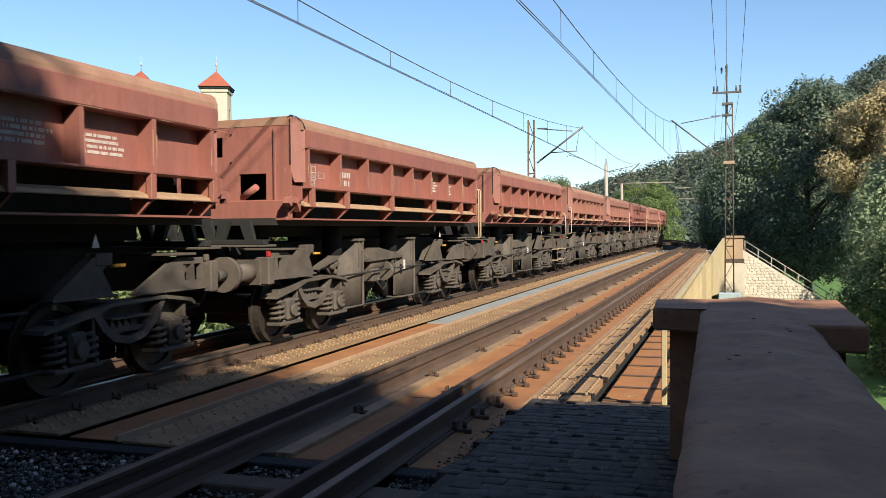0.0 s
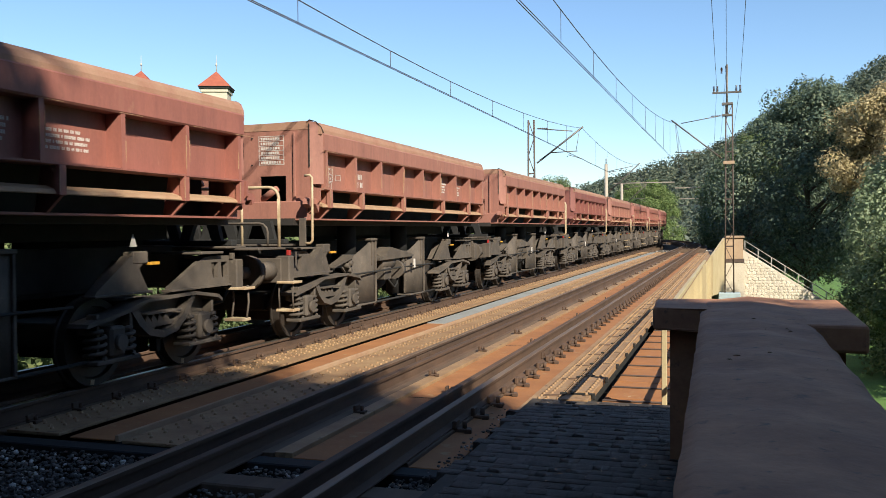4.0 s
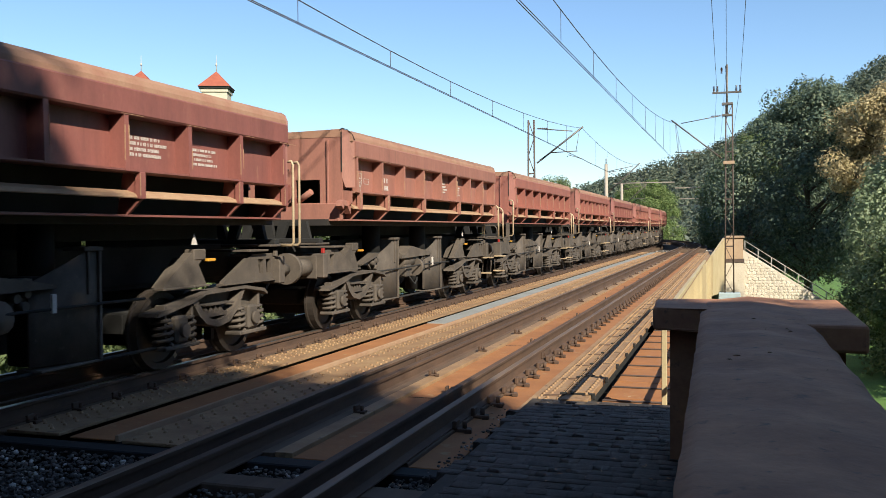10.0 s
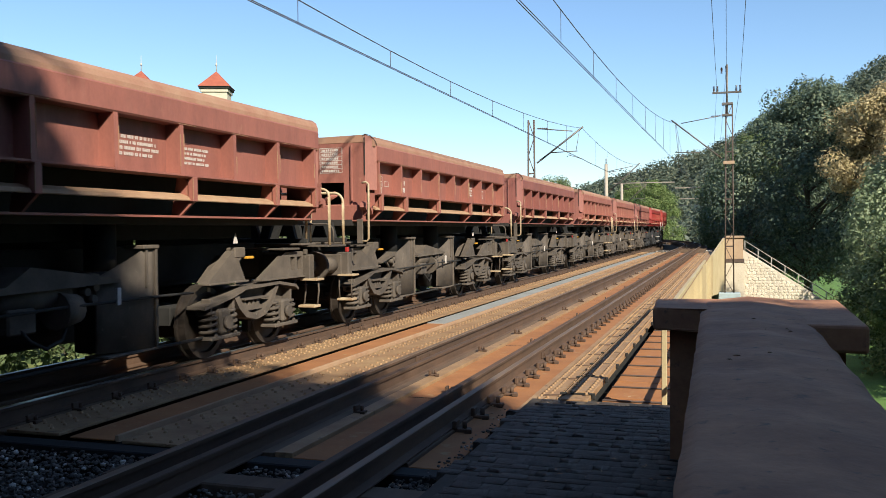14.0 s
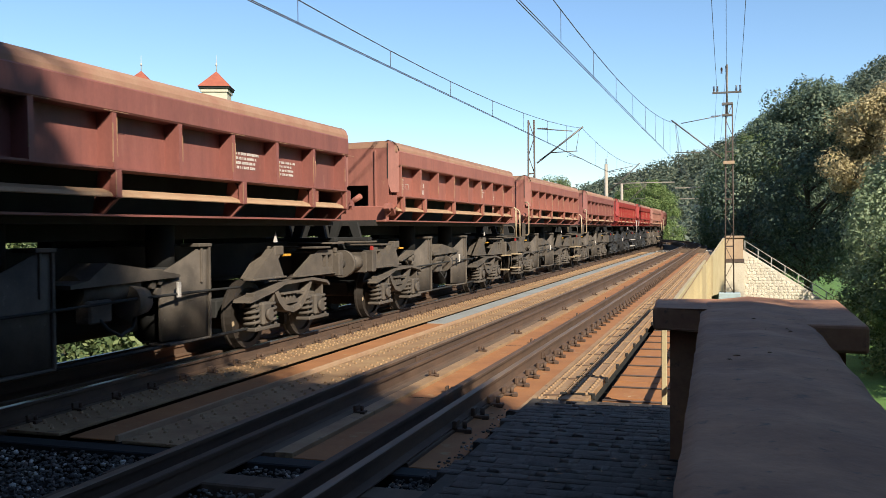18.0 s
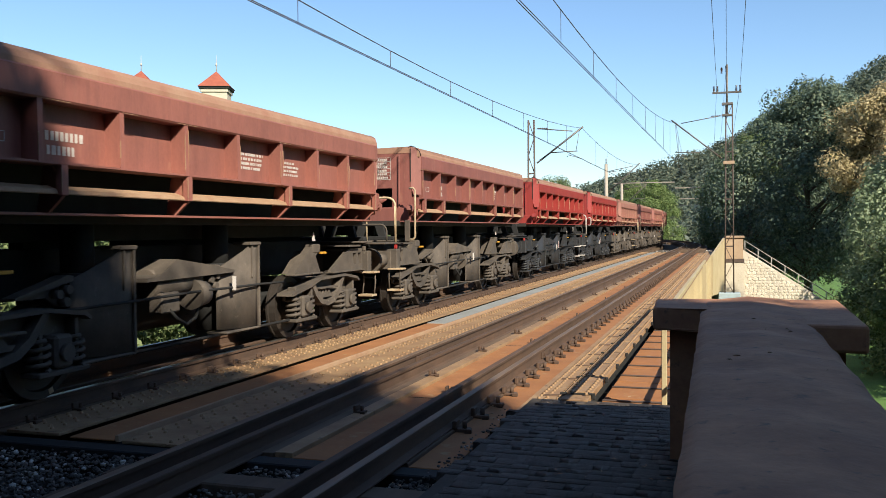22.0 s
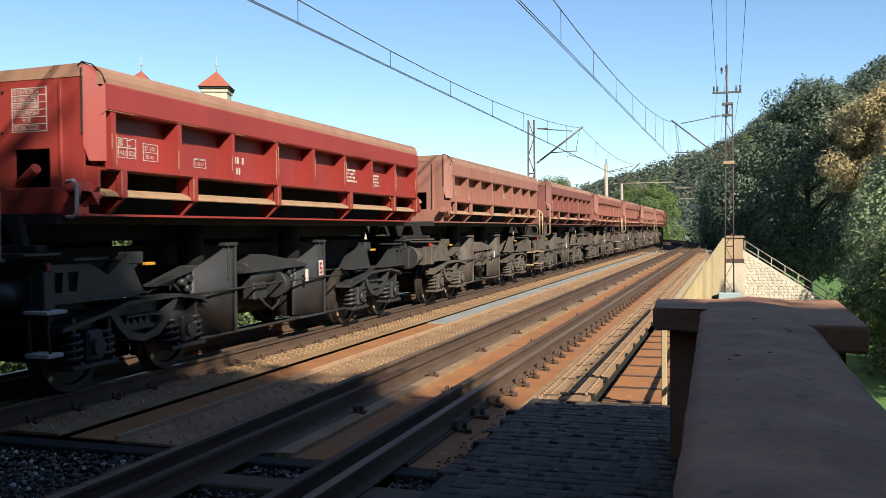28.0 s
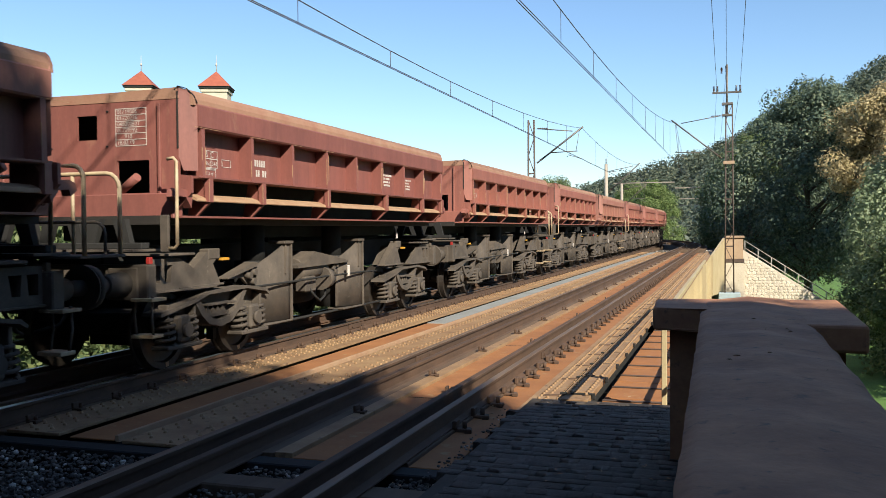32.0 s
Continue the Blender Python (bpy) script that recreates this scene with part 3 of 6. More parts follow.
        b = [bm.verts.new(v.co + Vector((-s * 0.03, -d * 0.02, 0))) for v in a]
        bm.faces.new(a)
        bm.faces.new(b[::-1])
        for i in range(6):
            bm.faces.new((a[i], b[i], b[(i + 1) % 6], a[(i + 1) % 6]))
        part("corner_panel", bm, paint, w)
        if d < 0:
            part("corner_seam", tube(fresh(), [(s * 1.30, y + d * 0.14, 3.20), (s * 1.345, y + d * 0.14, 3.236), (s * 1.42, y + d * 0.08, 3.212), (s * 1.485, y + d * 0.03, 3.13), (s * 1.51, y + d * 0.01, 3.05)], 0.006, 5), M_DARK, w, "dark folded seam")
        part("corner_gusset", prism(fresh(), flip([(1.49, 2.05), (1.49, 2.24), (0.95, 2.30), (0.95, 1.86), (1.30, 1.86)]), "y", y + d * 0.10 - 0.02, y + d * 0.10 + 0.02), paint, w)
        part("lock_hook", prism(fresh(), [(y + d * 0.02, 2.07), (y + d * 0.28, 2.10), (y + d * 0.36, 2.07), (y + d * 0.38, 2.00), (y + d * 0.30, 1.95), (y + d * 0.28, 2.01), (y + d * 0.15, 2.00), (y + d * 0.05, 1.88)], "x", min(s * 1.34, s * 1.44), max(s * 1.34, s * 1.44)), paint, w)


def plate_with_holes(bm, xs, zs, holes, y0, y1):
    """A plate cut into cells, with the cells named in holes left open."""
    for i in range(len(xs) - 1):
        for k in range(len(zs) - 1):
            if (i, k) not in holes:
                box(bm, xs[i], xs[i + 1], y0, y1, zs[k], zs[k + 1])
    bmesh.ops.remove_doubles(bm, verts=bm.verts, dist=0.0005)
    return bm


def wagon_end(w, d, paint, marked):
    y = -0.13 if d < 0 else BOX_L + 0.13
    yi = y - d * 0.03
    xs = [-1.34, -0.95, -0.52, -0.03, 0.25, 0.52, 0.95, 1.34]
    zs = [2.03, 2.06, 2.43, 2.68, 2.96, 3.12]
    part("end_wall", plate_with_holes(fresh(), xs, zs, {(1, 1), (5, 1), (3, 3)}, min(y, yi), max(y, yi)), paint, w)
    bm = fresh()
    prof = [(-1.35, 3.10), (-1.32, 3.225), (-0.6, 3.21), (0.0, 3.205), (0.6, 3.21), (1.32, 3.225), (1.35, 3.10)]
    prism(bm, prof, "y", min(y + d * 0.006, y - d * 0.10), max(y + d * 0.006, y - d * 0.10))
    part("end_rim", bm, M_DUST, w, "dust-covered rounded rim")
    part("end_beam", box(fresh(), -1.30, 1.30, min(y + d * 0.05, y - d * 0.12), max(y + d * 0.05, y - d * 0.12), 1.765, 2.05, 0.01), paint, w)
    # Dark plate behind the holes: the box's inner shade as colour.
    part("end_back", box(fresh(), -0.84, 0.84, min(y - d * 0.55, y - d * 0.57), max(y - d * 0.55, y - d * 0.57), 1.8, 3.1), M_SHADE, w)
    for x in (-1.10, 1.10):
        piece(("stile", d), lambda: box(fresh(), -0.018, 0.018, min(y, y + d * 0.035), max(y, y + d * 0.035), 2.04, 3.06, 0.005), paint, w, "stile", (x, 0, 0))
    for x, t in ((0.62, 1), (-0.62, -1)):
        part("tipping_cylinder", cyl(fresh(), (x - 0.10 * t, y - d * 0.06, 2.09), (x + 0.19 * t, y + d * 0.03, 2.24), 0.05, 12), paint, w)
    # Proud dark strip drawn in place of a shaded slot.
    for s in (-1, 1):
        part("corner_slot", box(fresh(), min(s * 1.325, s * 1.342), max(s * 1.325, s * 1.342), min(y, y + d * 0.012), max(y, y + d * 0.012), 2.55, 3.18), M_SHADE, w, "dark strip standing for the shaded slot by the corner")
        for z in (2.60, 3.0):
            piece(("bolt", d), lambda: cyl(fresh(), (0, y, 0), (0, y + d * 0.02, 0), 0.012, 6), M_DARK, w, "bolt", (s * 0.40 * (1 if z > 2.8 else 0.98), 0, z))


def end_table(w, texts):
    """The framed white table on the end wall; lines that can be read are lettered, the rest are bars."""
    y = -0.133
    bm = fresh()
    x0, x1, z0, z1 = 0.51, 0.92, 2.60, 3.02
    n = 6
    for i in range(n + 1):
        z = z0 + (z1 - z0) * i / n
        box(bm, x0, x1, y - 0.002, y + 0.001, z - 0.004, z + 0.004)
    for x in (x0, x1):
        box(bm, x - 0.004, x + 0.004, y - 0.0025, y + 0.001, z0 - 0.004, z1 + 0.004)
    part("table_frame", bm, M_WHITE, w, "white painted table lines")
    h = (z1 - z0) / n
    for i in range(n):
        z = z1 - (i + 1) * h + 0.014
        if texts:
            m = Matrix(((1, 0, 0, x0 + (0.12 if i == 4 else 0.02)), (0, 0, -1, y - 0.002), (0, 1, 0, z), (0, 0, 0, 1)))
            lettering("table_line", texts[i], 0.068, m, M_WHITE, w, "white stencilled figures")
        else:
            bm = fresh()
            x = x0 + 0.03
            rnd = random.Random(i * 7 + 1)
            while x < x1 - 0.08:
                ww = rnd.uniform(0.02, 0.035)
                box(bm, x, x + ww, y - 0.003, y + 0.001, z, z + 0.038)
                x += ww + 0.012
            tagged(part("table_line", bm, M_WHITE, w, "worn white painted marks"), kind="stuff")


def side_frame_matrix(y, z):
    """Writing plane on the side panel: along the wagon, and up."""
    up = Vector((0, 0, 1))
    nrm = Vector((1, 0, 0))
    o = Vector((PANEL_X + 0.003, y + 0.13, z))
    return Matrix(((0, up.x, nrm.x, o.x), (1, 0, 0, o.y), (0, up.z, nrm.z, o.z), (0, 0, 0, 1)))


def flat(name, rects, m, w, label="white painted marks", material=None):
    bm = fresh()
    for x0, x1, y0, y1 in rects:
        box(bm, x0, x1, y0, y1, -0.001, 0.002)
    bm.transform(m)
    return part(name, bm, material or M_WHITE, w, label)


def frame_rects(x0, x1, y0, y1, t=0.006):
    return [(x0, x1, y0 - t, y0), (x0, x1, y1, y1 + t), (x0 - t, x0, y0 - t, y1 + t), (x1, x1 + t, y0 - t, y1 + t)]


def bars(rnd, x0, rows, y_top, h, gap, width):
    out = []
    for r in range(rows):
        x = x0
        end = x0 + width * rnd.uniform(0.75, 1.0)
        y = y_top - r * (h + gap)
        while x < end:
            k = rnd.uniform(0.35, 0.6) * h
            out.append((x, x + k, y - h, y))
            x += k + rnd.choice((0.25, 0.25, 0.3, 0.9)) * h
    return out


def side_writing(w, style):
    rnd = random.Random(style * 13 + 5)
    m = side_frame_matrix(0.13, 2.375)
    flat("load_table", frame_rects(0.0, 0.40, 0.0, 0.095) + frame_rects(0.0, 0.40, 0.105, 0.19) + [(0.13, 0.135, 0, 0.19), (0.265, 0.27, 0, 0.19)], m, w)
    lettering("load_letters", "A  B  C", 0.100, m @ Matrix.Translation((0.02, 0.117, 0.002)), M_WHITE, w, "white stencilled letters")
    lettering("load_figures", ("38,0 46,0 54,0", "35,0 44,0 52,0")[style % 2], 0.070, m @ Matrix.Translation((0.008, 0.022, 0.002)), M_WHITE, w, "white stencilled figures")
    if style % 3 == 0:
        m = side_frame_matrix(0.66, 2.37)
        flat("weight_table", frame_rects(0, 0.24, 0, 0.17) + [(0, 0.24, 0.083, 0.089)], m, w)
        lettering("weight_figures", "27 100", 0.066, m @ Matrix.Translation((0.01, 0.104, 0.002)), M_WHITE, w)
        lettering("brake_figures", "30 m", 0.068, m @ Matrix.Translation((0.03, 0.018, 0.002)), M_WHITE, w)
        m = side_frame_matrix(1.58, 2.36)
    else:
        m = side_frame_matrix(0.64, 2.40)
        flat("weight_table", frame_rects(0.0, 0.19, 0, 0.08), m, w)
        m = side_frame_matrix(0.26, 2.262)
    flat("volume_table", frame_rects(0, 0.23, 0, 0.082) + [(0.012, 0.242, 0.094, 0.100)], m, w)
    lettering("volume_figures", "31,0 m\u00b3", 0.058, m @ Matrix.Translation((0.014, 0.020, 0.002)), M_WHITE, w, "white stencilled figures")
    y = 1.30 if style % 3 else 2.22
    m = side_frame_matrix(y, 2.31)
    tagged(flat("keeper_line", bars(rnd, 0.0, 1, 0.23, 0.085, 0.0, 0.50), m, w), kind="stuff")
    tagged(flat("number_line", bars(rnd, 0.02, 1, 0.10, 0.085, 0.0, 0.46), m, w), kind="stuff")
    y = 4.50 if style in (8, 10) else 5.58
    m = side_frame_matrix(y, 2.34)
    tagged(flat("owner_line", bars(rnd, 0.0, 4, 0.27, 0.034, 0.024, 0.74), m, w), kind="stuff")
    m = side_frame_matrix(y + 1.08, 2.34)
    tagged(flat("notice_line", bars(rnd, 0.0, 4, 0.23, 0.030, 0.024, 0.62), m, w), kind="stuff")


def guard(w, y_edge, s, metal):
    """A tall curved shield plate beside the tipping cylinder, cut slanting at the top."""
    bm = fresh()
    cols = []
    k = 10
    for i in range(k + 1):
        u = i / k
        x = s * (1.08 - 0.10 * (1 - u) ** 2)
        y = y_edge - 0.84 + 0.84 * u
        top = min(1.43, 1.14 + 0.36 * u)
        low = 0.36 - 0.03 * u
        cols.append((x, y, low, top))
    out = [(bm.verts.new((x, y, lo)), bm.verts.new((x, y, hi))) for x, y, lo, hi in cols]
    inn = [(bm.verts.new((x - s * 0.02, y, lo)), bm.verts.new((x - s * 0.02, y, hi))) for x, y, lo, hi in cols]
    for i in range(k):
        for q in ((out[i][0], out[i + 1][0], out[i + 1][1], out[i][1]), (inn[i][1], inn[i + 1][1], inn[i + 1][0], inn[i][0])):
            bm.faces.new(q).smooth = True
        bm.faces.new((out[i][1], out[i + 1][1], inn[i + 1][1], inn[i][1]))
        bm.faces.new((out[i][0], inn[i][0], inn[i + 1][0], out[i + 1][0]))
    for i in (0, k):
        bm.faces.new((out[i][0], out[i][1], inn[i][1], inn[i][0]))
    part("shield_plate", bm, metal, w)
    part("shield_flange", box(fresh(), min(s * 1.02, s * 1.11), max(s * 1.02, s * 1.11), y_edge - 0.02, y_edge + 0.02, 0.33, 1.44, 0.006), metal, w)
    part("shield_rib", box(fresh(), min(s * 1.07, s * 1.10), max(s * 1.07, s * 1.10), y_edge - 0.17, y_edge - 0.14, 1.00, 1.43, 0.005), metal, w)
    part("shield_gusset", prism(fresh(), [(y_edge - 1.58, 1.00), (y_edge - 0.83, 1.14), (y_edge - 0.83, 1.19), (y_edge - 0.90, 1.20), (y_edge - 1.58, 1.02)], "x", min(s * 0.86, s * 1.02), max(s * 0.86, s * 1.02)), metal, w)
    part("gusset_web", prism(fresh(), [(y_edge - 1.55, 0.99), (y_edge - 0.80, 1.12), (y_edge - 0.80, 0.88), (y_edge - 0.98, 0.90), (y_edge - 1.12, 0.99)], "x", min(s * 0.90, s * 0.94), max(s * 0.90, s * 0.94)), metal, w)
    for o, z in ((0.93, 0.94), (1.03, 1.02), (0.90, 1.06)):
        part("pivot_bolt", cyl(fresh(), (s * 0.93, y_edge - o, z), (s * 1.04, y_edge - o, z), 0.045, 10), metal, w)
    part("shield_lip", box(fresh(), min(s * 0.85, s * 1.12), max(s * 0.85, s * 1.12), y_edge - 0.24, y_edge + 0.035, 1.43, 1.475, 0.008), metal, w)
    part("shield_foot", box(fresh(), min(s * 0.8, s * 1.10), max(s * 0.8, s * 1.10), y_edge - 0.82, y_edge + 0.03, 0.305, 0.335, 0.008), metal, w)


def pedestal(w, y, s, metal, mirror):
    """The sloping side bearer with a hooked head and a yellow tip."""
    d = -1 if mirror else 1
    lo, hi = min(s * 0.94, s * 1.06), max(s * 0.94, s * 1.06)
    bm = prism(fresh(), [(y - d * 0.78, 0.97), (y - d * 0.74, 1.01), (y - d * 0.20, 1.36), (y - d * 0.02, 1.37), (y, 1.26), (y - d * 0.06, 1.22), (y + d * 0.10, 0.97)], "x", lo, hi)
    box(bm, lo - 0.01, hi + 0.01, min(y - d * 0.17, y + d * 0.09), max(y - d * 0.17, y + d * 0.09), 1.27, 1.405, 0.012)
    box(bm, lo - 0.02, hi + 0.03, min(y - d * 0.80, y + d * 0.14), max(y - d * 0.80, y + d * 0.14), 0.945, 0.972, 0.006)
    part("side_bearer", bm, metal, w)
    part("bearer_web", prism(fresh(), [(y - d * 0.5, 0.96), (y - d * 0.05, 1.30), (y + d * 0.02, 0.96)], "x", min(s * 0.70, s * 0.90), max(s * 0.70, s * 0.90)), metal, w)
    part("bearer_tip", box(fresh(), min(s * 1.02, s * 1.09), max(s * 1.02, s * 1.09), y + 0.10, y + 0.27, 1.25, 1.285, 0.005), M_YELLOW, w, "yellow painted tip")


def bogie(w, yc, metal):
    b = part("bogie", box(fresh(), -0.75, 0.75, yc - 0.22, yc + 0.22, 0.55, 0.88, 0.03), metal, w, "dusty cast-steel bogie")
    for s in (-1, 1):
        top = [(yc - 1.18, 0.58), (yc - 1.18, 0.68), (yc - 0.62, 0.72), (yc - 0.36, 0.87), (yc + 0.66, 0.88), (yc + 1.10, 0.80), (yc + 1.14, 0.62)]
        low = [(yc + 0.60, 0.64), (yc + 0.46, 0.62), (yc + 0.30, 0.47), (yc, 0.42), (yc - 0.30, 0.47), (yc - 0.46, 0.62), (yc - 0.60, 0.64)]
        part("frame_web", prism(fresh(), top + low, "x", min(s * 0.90, s * 0.94), max(s * 0.90, s * 0.94)), metal, b)
        part("frame_flange", prism(fresh(), [(yc - 1.28, 0.66), (yc - 1.26, 0.70), (yc - 0.65, 0.80), (yc - 0.30, 0.885), (yc + 0.62, 0.905), (yc + 1.10, 0.84), (yc + 1.18, 0.78), (yc + 1.17, 0.75), (yc + 1.08, 0.80),
                                             (yc + 0.60, 0.867), (yc - 0.30, 0.847), (yc - 0.62, 0.762), (yc - 1.25, 0.657)], "x", min(s * 0.86, s * 1.12), max(s * 0.86, s * 1.12)), metal, b)
        part("side_frame", prism(fresh(), [(yc - 0.56, 0.77), (yc - 0.42, 0.60), (yc - 0.26, 0.48), (yc, 0.425), (yc + 0.26, 0.47), (yc + 0.44, 0.60), (yc + 0.64, 0.86), (yc + 0.55, 0.865),
                                           (yc + 0.37, 0.65), (yc + 0.20, 0.545), (yc, 0.505), (yc - 0.20, 0.55), (yc - 0.34, 0.65), (yc - 0.46, 0.80)], "x", min(s * 0.94, s * 1.09), max(s * 0.94, s * 1.09)), metal, b)
        for o in (-1.06, -0.54, 0.54, 1.02):
            part("horn_guide", box(fresh(), min(s * 0.94, s * 1.07), max(s * 0.94, s * 1.07), yc + o - 0.025, yc + o + 0.025, 0.40, 0.78, 0.006), metal, b)
        part("bolster_lip", box(fresh(), min(s * 0.94, s * 1.10), max(s * 0.94, s * 1.10), yc - 0.30, yc + 0.34, 0.70, 0.725, 0.005), metal, b)
        for ya in (yc - 0.80, yc + 0.80):
            piece(("axle_box", s), lambda: box(fresh(), min(s * 0.90, s * 1.12), max(s * 0.90, s * 1.12), -0.12, 0.12, 0.32, 0.64, 0.03), metal, b, "axle_box", (0, ya, 0))
            piece(("axle_cap", s), lambda: cyl(fresh(), (s * 1.12, 0, 0.47), (s * 1.17, 0, 0.47), 0.085, 10), metal, b, "axle_cap", (0, ya, 0))
            piece(("spring_seat", s), lambda: box(fresh(), min(s * 0.88, s * 1.12), max(s * 0.88, s * 1.12), -0.34, 0.34, 0.26, 0.31, 0.01), metal, b, "spring_seat", (0, ya, 0))
            for o in (-0.23, 0.23):
                piece(("spring", s), lambda: spring(fresh(), s * 1.0, 0, 0.31, 0.61, 0.10, 0.024, 4), metal, b, "coil_spring", (0, ya + o, 0))
        part("spring_saw", prism(fresh(), [(yc - 0.28, 0.60), (yc - 0.26, 0.71), (yc - 0.17, 0.61), (yc - 0.15, 0.71), (yc - 0.06, 0.61), (yc - 0.04, 0.71), (yc + 0.05, 0.61), (yc + 0.07, 0.71), (yc + 0.16, 0.61), (yc + 0.24, 0.61), (yc + 0.20, 0.56), (yc - 0.22, 0.56)], "x", min(s * 0.98, s * 1.06), max(s * 0.98, s * 1.06)), metal, b)
    # Filler blocks, coloured for the black shade between the wheels.
    part("brake_rigging", box(box(fresh(), -0.58, 0.58, yc - 0.42, yc + 0.42, 0.20, 0.56, 0.02), -0.40, 0.40, yc - 0.95, yc + 0.95, 0.40, 0.66, 0.02), M_DARK, b, "brake rigging block, near black to stand in for shade")
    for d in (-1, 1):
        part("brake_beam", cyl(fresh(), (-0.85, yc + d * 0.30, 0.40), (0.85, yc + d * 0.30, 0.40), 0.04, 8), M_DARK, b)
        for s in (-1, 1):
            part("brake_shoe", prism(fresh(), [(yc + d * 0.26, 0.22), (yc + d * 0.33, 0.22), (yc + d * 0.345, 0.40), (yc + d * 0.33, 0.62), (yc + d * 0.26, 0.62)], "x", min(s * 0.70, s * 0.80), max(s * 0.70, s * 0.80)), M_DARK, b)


def wheelset(w, y):
    ws = part("wheelset", cyl(fresh(), (-1.10, 0, 0), (1.10, 0, 0), 0.075, 10), M_WHEEL, w, "worn steel wheelset")
    ws.location = (0, y, WHEEL_R)
    for s in (-1, 1):
        def make():
            bm = fresh()
            k = 28
            prof = [(0.680, WHEEL_R + 0.028), (0.712, WHEEL_R + 0.028), (0.720, WHEEL_R + 0.004), (0.815, WHEEL_R - 0.002), (0.815, 0.385),
                    (0.775, 0.37), (0.755, 0.17), (0.83, 0.14), (0.83, 0.07), (0.66, 0.07), (0.66, 0.14), (0.725, 0.17), (0.735, 0.37), (0.680, 0.385)]
            rings = [[bm.verts.new((s * px, r * math.cos(i * math.tau / k), r * math.sin(i * math.tau / k))) for px, r in prof] for i in range(k)]
            for i in range(k):
                a, b = rings[i], rings[(i + 1) % k]
                for j in range(len(prof)):
                    bm.faces.new((a[j], a[(j + 1) % len(prof)], b[(j + 1) % len(prof)], b[j]))
            return bm
        piece(("wheel", s), make, M_WHEEL, ws, "wheel")
        piece(("paint_mark", s), lambda: box(fresh(), min(s * 0.815, s * 0.819), max(s * 0.815, s * 0.819), -0.03, 0.03, 0.39, 0.445), M_HAND, ws, "wheel_mark", label="pale painted tyre mark")
    return ws


def buffer(w, s, d, metal):
    y = -0.50 if d < 0 else BOX_L + 0.50
    part("buffer_sleeve", cyl(fresh(), (s * 0.875, y, 1.05), (s * 0.875, y + d * 0.34, 1.05), 0.14, 14, 0.115), metal, w)
    part("buffer_plunger", cyl(fresh(), (s * 0.875, y + d * 0.30, 1.05), (s * 0.875, y + d * 0.58, 1.05), 0.085, 12), metal, w)
    part("buffer_head", cyl(fresh(), (s * 0.875, y + d * 0.575, 1.05), (s * 0.875, y + d * 0.618, 1.05), 0.235, 20, 0.215), metal, w)
    part("buffer_base", box(fresh(), s * 0.875 - 0.19, s * 0.875 + 0.19, min(y, y + d * 0.03), max(y, y + d * 0.03), 0.87, 1.23, 0.01), metal, w)


